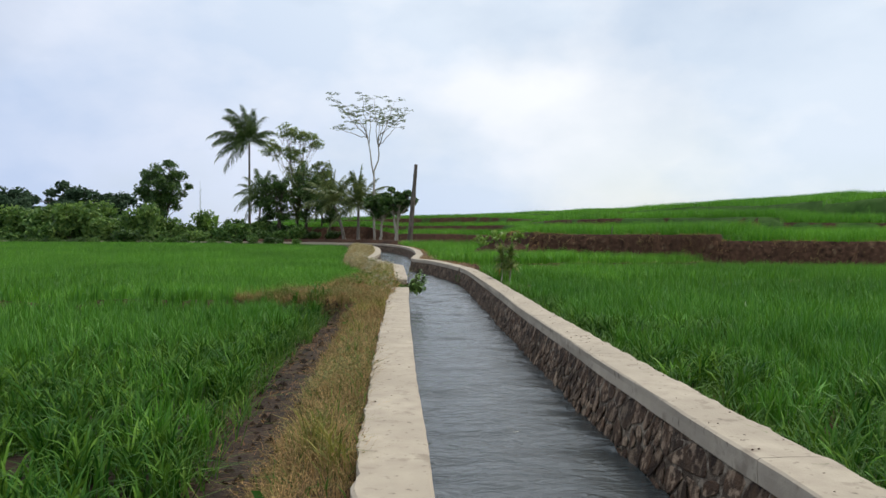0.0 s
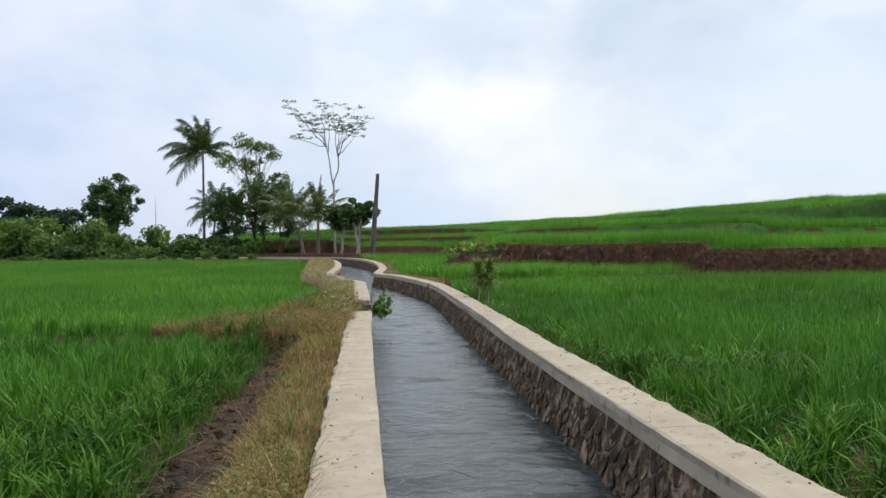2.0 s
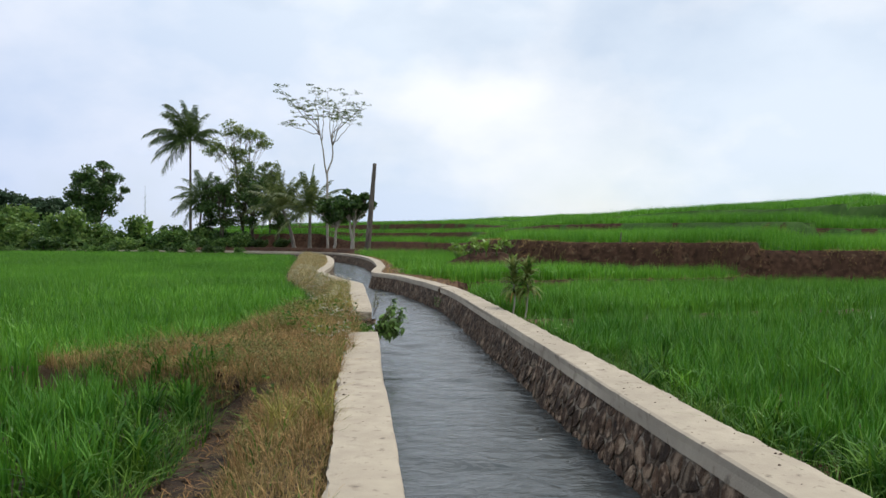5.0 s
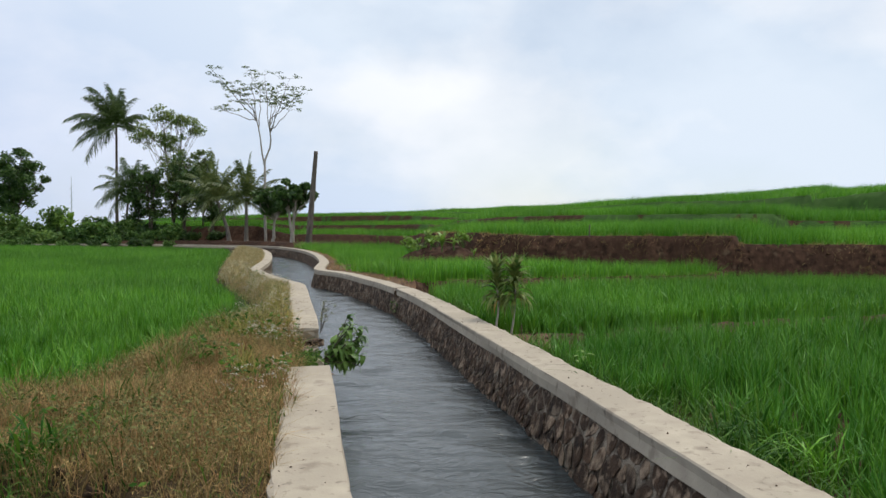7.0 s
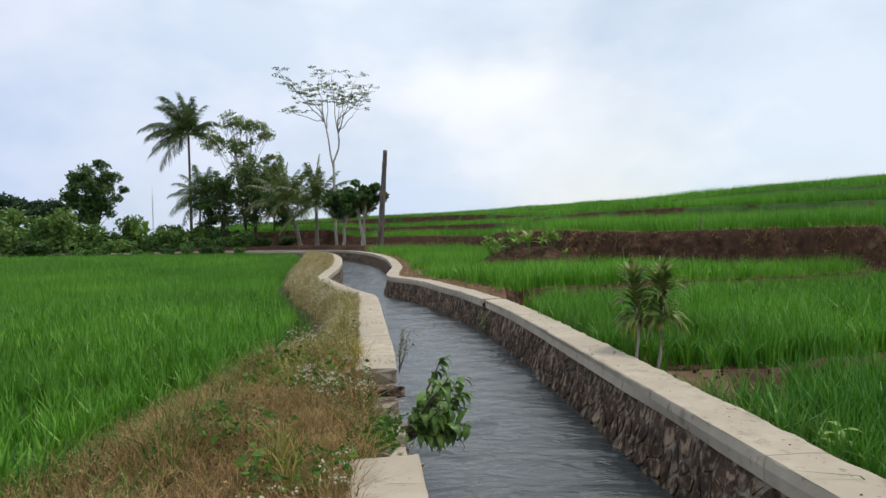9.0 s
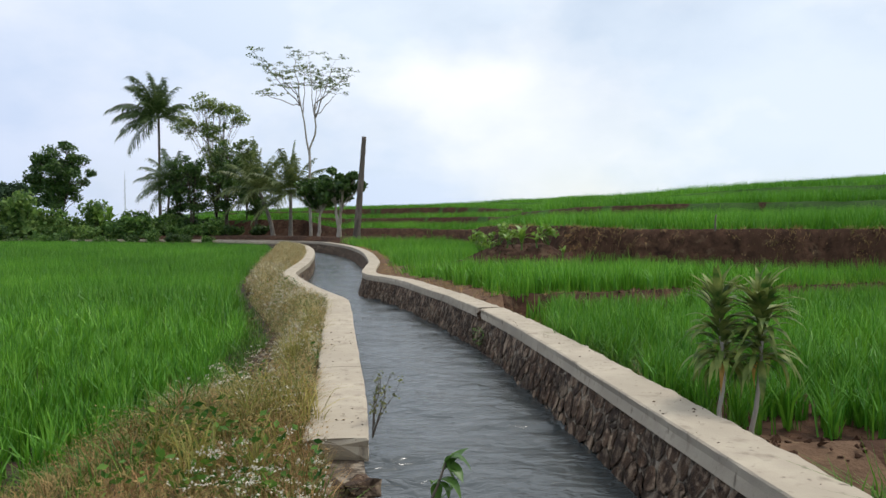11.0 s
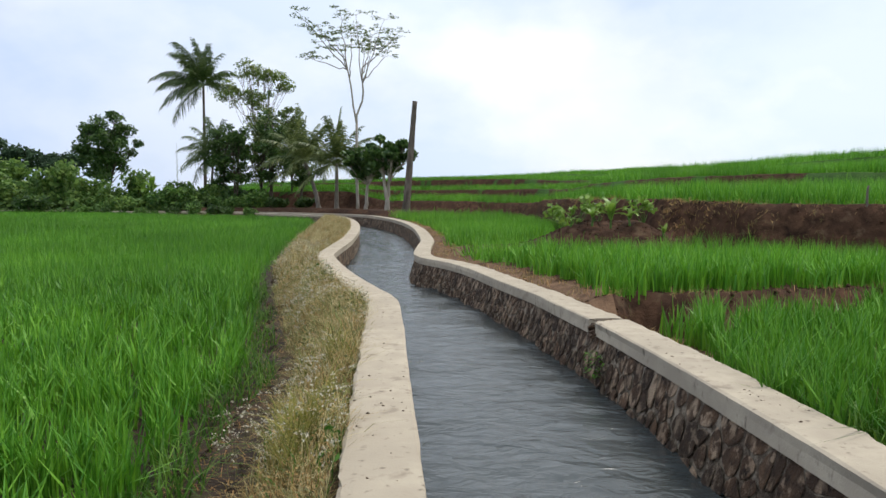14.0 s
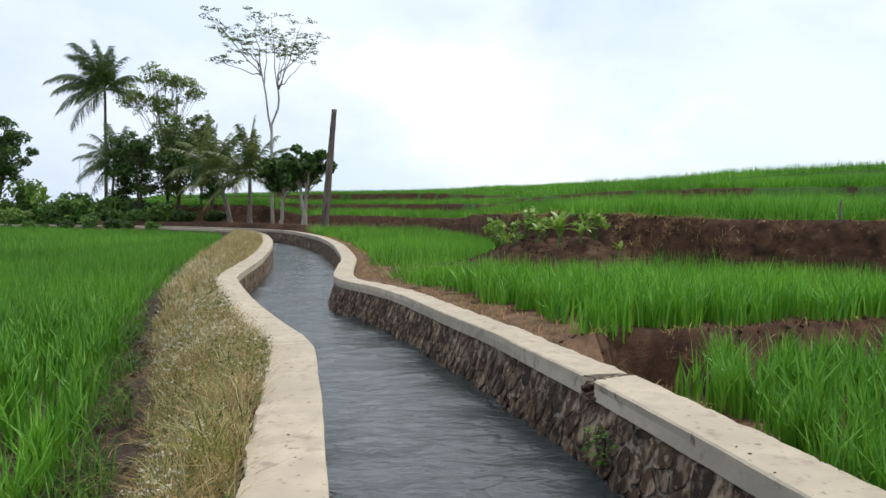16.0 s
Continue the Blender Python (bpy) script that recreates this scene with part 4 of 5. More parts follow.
def tall_grass(name, label, area, box, per_m2, count, seed, height, width, mat):
    """Clumps of broad arching blades."""
    rng = np.random.RandomState(seed)
    n = int((box[1] - box[0]) * (box[3] - box[2]) * per_m2)
    cx0, cy0 = rng.uniform(box[0], box[1], n), rng.uniform(box[2], box[3], n)
    ok = area(cx0, cy0)
    cx0, cy0 = cx0[ok], cy0[ok]
    size = rng.uniform(0.65, 1.15, len(cx0))
    k = rng.poisson(count, len(cx0)) + 6
    x, y, s = np.repeat(cx0, k), np.repeat(cy0, k), np.repeat(size, k)
    n = len(x)
    x, y = x + rng.randn(n) * 0.045, y + rng.randn(n) * 0.045
    h = s * rng.uniform(*height, n)
    v, f = blades(x, y, ground_z(x, y) - 0.02, h, rng.uniform(*width, n), np.abs(rng.randn(n)) * 0.35 + 0.25, rng, 5, 1.3)
    return tagged(new(name, mesh_np(name, v, f, mat)), label, "grass", kind="stuff")


tall_grass("tall_grass", "clumps of tall arching broad-bladed grass beside the paddy", left_corner, (-5.5, 0.2, 2, 15), 26, 17, 61, (0.28, 0.54), (0.011, 0.021), M_TALL)
tall_grass("tall_grass", "clumps of tall arching broad-bladed grass behind the coping", right_rim, (2.6, 6.5, 3, 20), 19, 17, 62, (0.30, 0.62), (0.011, 0.022), M_TALL)
tall_grass("tall_grass", "lighter arching grass clumps behind the coping", right_rim, (2.6, 6.5, 3, 20), 4, 12, 63, (0.30, 0.58), (0.010, 0.018), M_RICE)


def gold_tufts(x, y):
    left = side_of(x, y, LEFT_IN)
    return dry_bank(x, y) & (((np.hypot((x + 0.60) / 0.55, (y - 20.7) / 1.15) < 1)) | ((left > 0.45) & (left < 0.9) & (bumps(x, y, 0.9) > 0.35)))


tall_grass("yellow_grass", "tufts of tall yellow-green grass beside the coping", gold_tufts, (-2, 1.2, 3, 33), 20, 24, 64, (0.20, 0.50), (0.005, 0.010), M_GOLD)


def flowers():
    """Umbels of tiny white flower heads on thin stalks over the dry bank."""
    rng = np.random.RandomState(33)
    n = 34000
    x, y = rng.uniform(-4, 1.5, n), rng.uniform(0, 40, n)
    patch = -0.9 * smoothstep(14, 11, y) - 1.2 * smoothstep(1.0, 1.4, side_of(x, y, LEFT_IN)) * (y < 20) + bumps(x, y, 0.6) + 0.6 * bumps(x, y, 1.7) + 0.75 * smoothstep(14, 19, y) + 0.2 * (side_of(x, y, LEFT_IN) < 0.95) * (y > 15) * (y < 19.8) - 0.35 * smoothstep(21.5, 20.0, y)
    beside = np.hypot((x + 1.22) / 0.30, (y - 24.7) / 0.6) < 1
    ok = (dry_bank(x, y) | beside) & (patch + 0.3 * beside > 0.55)
    x, y = x[ok], y[ok]
    z = ground_z(x, y) + rng.uniform(0.10, 0.32, len(x))
    m = rng.randint(3, 10, len(x))
    c = np.repeat(np.stack([x, y, z], -1), m, 0) + rng.randn(m.sum(), 3) * np.array((0.016, 0.016, 0.006))
    v, f = leaf_cards(c, 0.0125, rng, 1.1, 0.0)
    tagged(new("wild_flowers", mesh_np("wild_flowers", v, f, M_FLOWER)), "clusters of tiny white wild flowers on the dry bank", "flowers", kind="stuff")
    v, f = blades(x, y, ground_z(x, y), z - ground_z(x, y), np.full(len(x), 0.003), np.full(len(x), 0.05), rng, 2, 0.5)
    tagged(new("flower_stalks", mesh_np("flower_stalks", v, f, M_OLIVE)), "thin olive stalks of wild flowers", "weeds", kind="stuff")


# ---------- plants ----------
def tube(points, radii, sides=8):
    """A tapering tube along points."""
    p = np.array(points, float)
    t = np.gradient(p, axis=0)
    t /= np.linalg.norm(t, axis=1)[:, None] + 1e-9
    ref = np.where(np.abs(t[:, 2:3]) > 0.9, np.array([[1.0, 0, 0]]), np.array([[0, 0, 1.0]]))
    a = np.cross(t, ref)
    a /= np.linalg.norm(a, axis=1)[:, None] + 1e-9
    b = np.cross(t, a)
    ang = np.arange(sides) * 2 * np.pi / sides
    r = np.array(radii, float)[:, None, None]
    v = p[:, None] + r * (np.cos(ang)[None, :, None] * a[:, None] + np.sin(ang)[None, :, None] * b[:, None])
    i = np.arange(len(p) * sides).reshape(len(p), sides)
    j = np.roll(i, -1, axis=1)
    f = np.stack([i[:-1], j[:-1], j[1:], i[1:]], -1).reshape(-1, 4)
    tri = np.concatenate([f[:, [0, 1, 2]], f[:, [0, 2, 3]]])
    n = len(p) * sides
    cap = np.array([(n, i[-1, k], j[-1, k]) for k in range(sides)])
    return np.concatenate([v.reshape(-1, 3), p[-1:]]), np.concatenate([tri, cap])


def wander(start, end, n, amount, rng):
    u = np.linspace(0, 1, n)[:, None]
    p = np.array(start) * (1 - u) + np.array(end) * u
    w = np.cumsum(rng.randn(n, 3), axis=0) * amount
    w -= w[0] * (1 - u) + w[-1] * u
    return p + w


def leaf_cards(centres, size, rng, long=1.6, droop=0.3):
    """Small pointed leaves, each folded along its middle: two triangles, at the given centres."""
    c = np.asarray(centres)
    n = len(c)
    d = rng.randn(n, 3)
    d[:, 2] = d[:, 2] * 0.5 - droop
    d /= np.linalg.norm(d, axis=1)[:, None]
    w = np.cross(d, rng.randn(n, 3))
    w /= np.linalg.norm(w, axis=1)[:, None]
    s = size * rng.uniform(0.6, 1.35, n)[:, None]
    up = np.cross(w, d)
    v = np.stack([c - d * s * long / 2, c + w * s * 0.5 + up * s * 0.12, c + d * s * long / 2, c - w * s * 0.5 + up * s * 0.12], 1)
    f = (np.array([(0, 1, 2), (0, 2, 3)])[None] + (np.arange(n) * 4)[:, None, None]).reshape(-1, 3)
    return v.reshape(-1, 3), f


flowers()


def low_weeds(name, label, mat, n, seed, size, top, bias, spread):
    """Small weed leaves in patches over the dry bank."""
    rng = np.random.RandomState(seed)
    x, y = rng.uniform(-4, 1.5, n), rng.uniform(2, 34, n)
    ok = dry_bank(x, y) & (bumps(x + seed, y, 0.5) + 0.5 * bumps(x, y + seed, 1.5) > bias + spread * smoothstep(14, 11, y))
    x, y = x[ok], y[ok]
    z = ground_z(x, y) + rng.uniform(0.02, top, len(x)) * (1 + 0.4 * bumps(x, y, 0.35))
    v, f = leaf_cards(np.stack([x, y, z], -1), size, rng, 1.9, 0.1)
    tagged(new(name, mesh_np(name, v, f, mat)), label, "weeds", kind="stuff")


low_weeds("low_weeds", "small olive-leaved weeds on the dry bank", M_OLIVE, 200000, 34, 0.015, 0.22, 0.2, 0.4)
low_weeds("leafy_weeds", "patches of broad-leaved green weeds on the dry bank", M_WEED, 70000, 39, 0.032, 0.26, 0.62, 0.2)
low_weeds("straw_weeds", "small straw-coloured seed heads on the dry bank", M_DRY, 260000, 36, 0.0085, 0.30, -0.1, 0.3)



def cloud(centre, radius, n, rng, flat=0.7):
    d = rng.randn(n, 3)
    d /= np.linalg.norm(d, axis=1)[:, None]
    r = rng.rand(n, 1) ** 0.45
    return np.array(centre) + d * r * radius * np.array([1, 1, flat])


def thing(name, label, category, x, y, group="", z=None):
    ob = new(name)
    ob.location = (x, y, zg(x, y) if z is None else z)
    return tagged(ob, label, category, group)


def broad_tree(name, label, x, y, height, stems, clusters, leaf, mat, bark, seed, group="", trunk_r=0.14, leaves_per=150, start=0.35):
    """A tree: stems [(lean x, lean y, top)], leaf clusters [(x, y, z, radius)] about its foot, branches to each."""
    rng = np.random.RandomState(seed)
    ob = thing(name, label, "tree", x, y, group)
    woods = []
    for lx, ly, top in stems:
        p = wander((rng.uniform(-0.1, 0.1), rng.uniform(-0.1, 0.1), -0.15), (lx, ly, top), 9, 0.05, rng)
        woods.append((tube(p, np.linspace(trunk_r, trunk_r * 0.45, 9)), p))
    v, f = joined([w[0] for w in woods])
    part_me("trunk", mesh_np("trunk", v, f, bark, True), ob)
    twigs, leaves = [], []
    for cx_, cy_, cz_, r in clusters:
        p = woods[rng.randint(len(woods))][1]
        near = min((w[1] for w in woods), key=lambda q: np.hypot(q[-1][0] - cx_, q[-1][1] - cy_))
        k = rng.randint(int(len(near) * start), len(near))
        q = wander(near[k], (cx_, cy_, cz_ - r * 0.2), 6, 0.06, rng)
        twigs.append(tube(q, np.linspace(trunk_r * 0.35, trunk_r * 0.1, 6), 5))
        for _ in range(4):
            e = np.array((cx_, cy_, cz_)) + rng.randn(3) * r * 0.45
            twigs.append(tube(wander(q[-2], e, 4, 0.04, rng), np.linspace(trunk_r * 0.14, 0.01, 4), 4))
        leaves.append(leaf_cards(cloud((cx_, cy_, cz_), r, leaves_per, rng), leaf, rng))
    v, f = joined(twigs)
    part_me("branchwork", mesh_np("branchwork", v, f, bark, True), ob)
    v, f = joined(leaves)
    part_me("crown", mesh_np("crown", v, f, mat), ob)
    return ob


def frond_mesh(length, tilt, seed, mat, bend=0.085, leaflet=0.95, pairs=72, width=0.066):
    """A coconut frond along +x, to be raised by tilt degrees: the midrib arches and the leaflets hang as gravity then pulls them."""
    rng = np.random.RandomState(seed)
    a = math.radians(tilt)
    down = np.array((-math.sin(a), 0, -math.cos(a)))
    n = 14
    d, p = np.array((1.0, rng.uniform(-0.06, 0.06), 0.0)), np.zeros(3)
    rib, dirs = [p.copy()], [d.copy()]
    for i in range(1, n):
        d = d + down * bend * (0.35 + 1.5 * i / n) + np.array((0, rng.uniform(-0.02, 0.02), 0))
        d /= np.linalg.norm(d)
        p = p + d * length / (n - 1)
        rib.append(p.copy())
        dirs.append(d.copy())
    rib, dirs, u = np.array(rib), np.array(dirs), np.linspace(0, 1, n)
    pieces = [tube(rib, np.linspace(0.05, 0.012, n), 5)]
    vs, fs, k0 = [], [], 0
    for k in range(pairs):
        t = min(max(0.14 + 0.86 * (k + rng.uniform(-0.4, 0.4)) / pairs, 0.1), 1.0)
        q = np.array([np.interp(t, u, rib[:, c]) for c in range(3)])
        e = np.array([np.interp(t, u, dirs[:, c]) for c in range(3)])
        size = leaflet * (0.5 + 0.6 * math.sin(math.pi * min(t + 0.15, 1)) ** 0.8) * rng.uniform(0.7, 1.15)
        for sgn in (-1, 1):
            if rng.rand() < 0.14:
                continue
            out = e * rng.uniform(0.45, 0.75) + np.array((0, sgn * rng.uniform(0.35, 0.75), 0)) + down * rng.uniform(0.15, 0.6)
            out /= np.linalg.norm(out)
            mid = q + out * size * 0.5
            tip = mid + (out + down * rng.uniform(0.3, 0.9)) * size * 0.45
            w = e * width * rng.uniform(0.7, 1.2)
            vs += [q - w * 0.4, q + w * 0.4, mid + w * 0.5, mid - w * 0.5, tip]
            fs += [(k0, k0 + 1, k0 + 2), (k0, k0 + 2, k0 + 3), (k0 + 3, k0 + 2, k0 + 4)]
            k0 += 5
    pieces.append((np.array(vs), np.array(fs)))
    v, f = joined(pieces)
    return mesh_np("frond", v, f, mat)


TILTS = (84, 66, 48, 30, 10, -12, -40)
FRONDS = [[frond_mesh(4.2, tilt, 40 + 7 * j + k, M_FROND, 0.085, 1.12, 64, 0.060) for j in range(2)] for k, tilt in enumerate(TILTS)]
FRONDS2 = [[frond_mesh(4.2, tilt, 80 + 7 * j + k, M_FROND2, 0.07, 0.85, 66) for j in range(2)] for k, tilt in enumerate(TILTS)]


def palm(label, x, y, lean, crown_z, scale, count, seed, trunk_r=0.14, wind=0.0, tilts=(86, -20), power=1.2, fronds=None, bark=None):
    """Coconut palm: curved ringed trunk and single fronds; wind carries the fronds to one side and lifts those that face it."""
    rng = np.random.RandomState(seed)
    ob = thing("coconut_palm", label, "palm tree", x, y, "palms by the canal bend")
    n = 16
    u = np.linspace(0, 1, n)
    p = np.stack([lean[0] * u ** 1.5, lean[1] * u ** 1.5, -0.2 + (crown_z + 0.2) * u], -1)
    r = trunk_r * (1.25 - 0.55 * u ** 0.5) * (1 + 0.05 * (np.arange(n) % 2))
    r[0] *= 1.5
    v, f = tube(p, r, 9)
    part_me("trunk", mesh_np("trunk", v, f, bark or M_BARK, True), ob, "ringed palm trunk")
    top = Vector(p[-1])
    for k in range(count):
        age = (k + 0.5) / count
        az = k * 2.39996 + rng.uniform(-0.35, 0.35)
        az = az + 0.5 * wind * math.sin(az)
        lee = -math.cos(az) * wind
        tilt = tilts[0] + (tilts[1] - tilts[0]) * age ** power + rng.uniform(-7, 7) - 16 * lee * age
        j = min(range(len(TILTS)), key=lambda q: abs(TILTS[q] - tilt))
        fr = part_me("frond", (fronds or FRONDS)[j][k % 2], ob)
        s = scale * rng.uniform(0.8, 1.05) * (1 + 0.16 * lee)
        fr.matrix_basis = Matrix.Translation(top) @ Matrix.Rotation(az, 4, "Z") @ Matrix.Rotation(-radians(tilt), 4, "Y") @ Matrix.Scale(s, 4)
    return ob


def ring_clusters(n, rx, rz, z0, seed, r=(0.5, 0.9), ry=None):
    rng = np.random.RandomState(seed)
    out = []
    for k in range(n):
        d = rng.randn(3)
        d /= np.linalg.norm(d)
        q = rng.uniform(0.45, 1.0)
        out.append((d[0] * rx * q, d[1] * (ry or rx) * q, z0 + d[2] * rz * q, rng.uniform(*r)))
    return out


# trees round the bend
palm("tall coconut palm with a wind-blown crown", -27.3, 104, (0.0, 0), 12.2, 1.28, 38, 1, 0.17, 1.0, (90, -4), 1.15, FRONDS, M_DARKBARK)
palm("small coconut palm with drooping fronds", -22.9, 92, (0.4, 0), 5.2, 0.98, 24, 2, 0.14, 0.4, (88, -14), 1.0)
palm("small leaning coconut palm with upright ragged fronds", -10.7, 83, (-1.2, 0), 4.0, 1.12, 26, 3, 0.19, 0.3, (90, -6), 1.05, FRONDS2)
palm("small coconut palm with upright ragged fronds", -8.7, 80, (0.0, 0.2), 3.7, 1.08, 26, 4, 0.18, 0.2, (90, -10), 1.05, FRONDS2)


def lobes(shape, seed, size=(0.45, 0.95)):
    """Leaf clusters scattered in lobes (x, y, z, half width, half height, count)."""
    rng = np.random.RandomState(seed)
    out = []
    for lx, ly, lz, rx, rz, n in shape:
        for c in cloud((0, 0, 0), 1.0, n, rng, 1.0):
            out.append((lx + c[0] * rx, ly + c[1] * rx * 0.8, lz + c[2] * rz, rng.uniform(*size)))
    return out


broad_tree("broadleaf_tree", "slender olive-leaved tree with an open crown", -18.9, 96, 15, [(-0.9, 0, 11), (0.9, 0.5, 10.5)],
           lobes(((-2.5, 0, 10.2, 1.9, 1.1, 13), (-0.9, 0.3, 12.4, 1.9, 1.1, 13), (1.3, 0, 11.9, 1.5, 0.8, 9), (2.7, 0, 11.0, 0.9, 0.5, 5), (-0.2, 0, 9.4, 2.0, 1.2, 11), (0.4, 0, 7.2, 1.5, 1.4, 9)), 5),
           0.15, M_LEAF3, M_BARK, 5, "trees by the canal bend", 0.10, 85)
for k, (tx, ty, top, lx) in enumerate(((-21.3, 91, 8.0, 0.3), (-19.6, 89, 8.4, -0.2), (-17.8, 92, 9.4, 0.5), (-16.2, 89, 9.2, 0.2), (-14.6, 91, 8.6, 0.2), (-13.2, 88, 6.8, 0.2))):
    broad_tree("broadleaf_tree", "slender dark-leaved tree in a dense clump", tx, ty, top, [(lx, 0, top * 0.85), (lx * -1.5, 0.3, top * 0.7)],
               lobes(((0.2, 0, top * 0.80, 1.2, top * 0.17, 12), (-0.2, 0, top * 0.56, 1.6, top * 0.16, 16), (0.1, 0.2, top * 0.34, 1.3, top * 0.12, 8)), 60 + k), 0.155, M_LEAF if k in (0, 1, 3, 5) else M_LEAF2, M_DARKBARK, 70 + k, "trees by the canal bend", 0.10, 118, 0.2)


def umbrella_tree():
    """Tall bare-stemmed tree: two thin stems from one fork, wide flat feathery crown."""
    rng = np.random.RandomState(9)
    x, y = -6.6, 77.0
    ob = thing("umbrella_tree", "tall thin tree with two pale stems and a sparse flat crown", "tree", x, y)
    f = 6.6
    base = wander((0, 0, -0.2), (-0.05, 0, f), 9, 0.02, rng)
    lft, rgt = np.array((-0.85, 0.0, 11.4)), np.array((0.45, 0.1, 11.0))
    s1, s2 = wander(base[-1], lft, 8, 0.03, rng), wander(base[-1], rgt, 8, 0.03, rng)
    s2[1:-1, 0] += np.sin(np.linspace(0, np.pi, 6)) * 0.30
    v, t = joined([tube(base, np.linspace(0.13, 0.10, 9)), tube(s1, np.linspace(0.08, 0.05, 8)), tube(s2, np.linspace(0.085, 0.055, 8))])
    part_me("trunk", mesh_np("trunk", v, t, M_PALEBARK, True), ob, "pale bare stems")
    # boughs from the stems, each carrying flat sprays along its outer part
    boughs = [(s1, (-4.6, 0.3, 15.2), 6), (s1, (-2.9, -0.6, 13.9), 4), (s1, (-3.7, 0.5, 11.9), 3), (s1, (-1.2, 0.4, 15.0), 4), (s1, (-1.6, -0.4, 12.9), 3), (s1, (-0.4, 0.8, 13.9), 3),
              (s2, (0.1, -0.5, 14.6), 4), (s2, (1.1, 0.5, 13.6), 3), (s2, (2.2, 0.2, 14.5), 4), (s2, (1.5, -0.6, 12.7), 2), (s2, (3.1, 0.0, 13.3), 4), (s2, (2.3, 0.6, 12.4), 2), (s2, (0.3, 0.2, 12.6), 2)]
    twigs, leaves = [], []
    for stem, tip, sprays in boughs:
        tip = np.array(tip) + np.array((0, rng.uniform(-1.0, 1.0), 0))
        q = wander(stem[-1 - rng.randint(0, 3)], tip, 9, 0.06, rng)
        q[2:-1, 2] -= 0.15
        twigs.append(tube(q, np.linspace(0.048, 0.012, 9), 5))
        for i in range(sprays):
            at = q[8 - min(i, 5)]
            for side in (-1, 1):
                c = at + np.array((rng.uniform(0.15, 0.75) * side, rng.uniform(-0.6, 0.6), rng.uniform(-0.05, 0.30)))
                twigs.append(tube(wander(at, c, 4, 0.03, rng), np.linspace(0.014, 0.006, 4), 4))
                for _ in range(4):
                    m = c + rng.randn(3) * np.array((0.26, 0.3, 0.07))
                    leaves.append(leaf_cards(cloud(m, 0.30, 11, rng, 0.25), 0.078, rng, 2.2, 0.0))
    v, t = joined(twigs)
    part_me("branchwork", mesh_np("branchwork", v, t, M_BARK, True), ob)
    v, t = joined(leaves)
    part_me("crown", mesh_np("crown", v, t, M_LEAF2), ob, "sparse feathery foliage in flat layers")


umbrella_tree()

for k, (tx, ty, cz_, rx, rz) in enumerate(((-5.64, 75, 3.5, 1.4, 1.15), (-3.72, 70, 3.8, 1.38, 1.2))):
    broad_tree("fruit_tree", "short tree with a pale trunk and dense dark leathery leaves", tx, ty, 5, [(0.0 + 0.2 * k, 0, 2.4), (-0.5 + 0.2 * k, 0.2, 3.0)] if k else [(0.1, 0, 2.6)],
               ring_clusters(44, rx * 1.3, rz * 1.1, cz_, 80 + k, (0.3, 0.55)), 0.24, M_LEAF, M_PALEBARK, 90 + k, "fruit trees by the canal bend", 0.16, 84, 0.75)


def dead_trunk():
    rng = np.random.RandomState(3)
    x, y = -2.33, 66.9
    ob = thing("dead_palm_trunk", "bare leaning trunk of a dead palm", "tree trunk", x, y)
    u = np.linspace(0, 1, 22)
    p = np.stack([0.60 * u, 0.05 * np.sin(3 * u), -0.2 + 7.35 * u], -1)
    r = (0.30 - 0.14 * u ** 0.6) * (1 + 0.05 * rng.randn(22))
    r[-1] = r[-2] * 1.03
    v, f = tube(p, r, 11)
    v[-1, 2] -= 0.08
    part_me("trunk", mesh_np("trunk", v, f, M_POLE, True), ob, "weathered grey-brown palm wood")


dead_trunk()

broad_tree("broadleaf_tree", "round-crowned dark green tree standing above the hedge", -46.9, 122, 13, [(0.3, 0, 7.5), (1.6, 0, 8.0)],
           ring_clusters(56, 4.2, 5.2, 8.0, 100, (0.8, 1.4)), 0.27, M_LEAF, M_DARKBARK, 101, "", 0.22, 170)

# hedge of shrubs, bananas and young trees behind the left paddy
BUSHES = []
for k in range(4):
    rng = np.random.RandomState(200 + k)
    rx, rz = (1.9, 1.5, 2.4, 1.3)[k], (1.5, 1.8, 1.3, 1.1)[k]
    b = thing("shrub", ("leafy green shrub in the hedge", "tall bushy green shrub in the hedge", "spreading green shrub in the hedge", "low green shrub in the hedge")[k], "shrub", -24 - 4 * k, 84, "hedge behind the paddy")
    for _ in range(5):
        p = wander((0, 0, -0.1), (rng.uniform(-rx, rx) * 0.6, rng.uniform(-1, 1), rz * rng.uniform(0.6, 1.3)), 6, 0.05, rng)
        part_me("stem", mesh_np("stem", *tube(p, np.linspace(0.05, 0.015, 6), 4), M_DARKBARK, True), b)
    leaves = [leaf_cards(cloud((rng.uniform(-rx, rx), rng.uniform(-0.8, 0.8), rz * rng.uniform(0.25, 1.25)), rng.uniform(0.45, 0.85), 46, rng, 0.85), 0.24, rng) for _ in range(26)]
    part_me("foliage", mesh_np("foliage", *joined(leaves), (M_BUSH, M_BUSH2, M_BUSH, M_LEAF)[k]), b)
    BUSHES.append(b)
rng = np.random.RandomState(44)
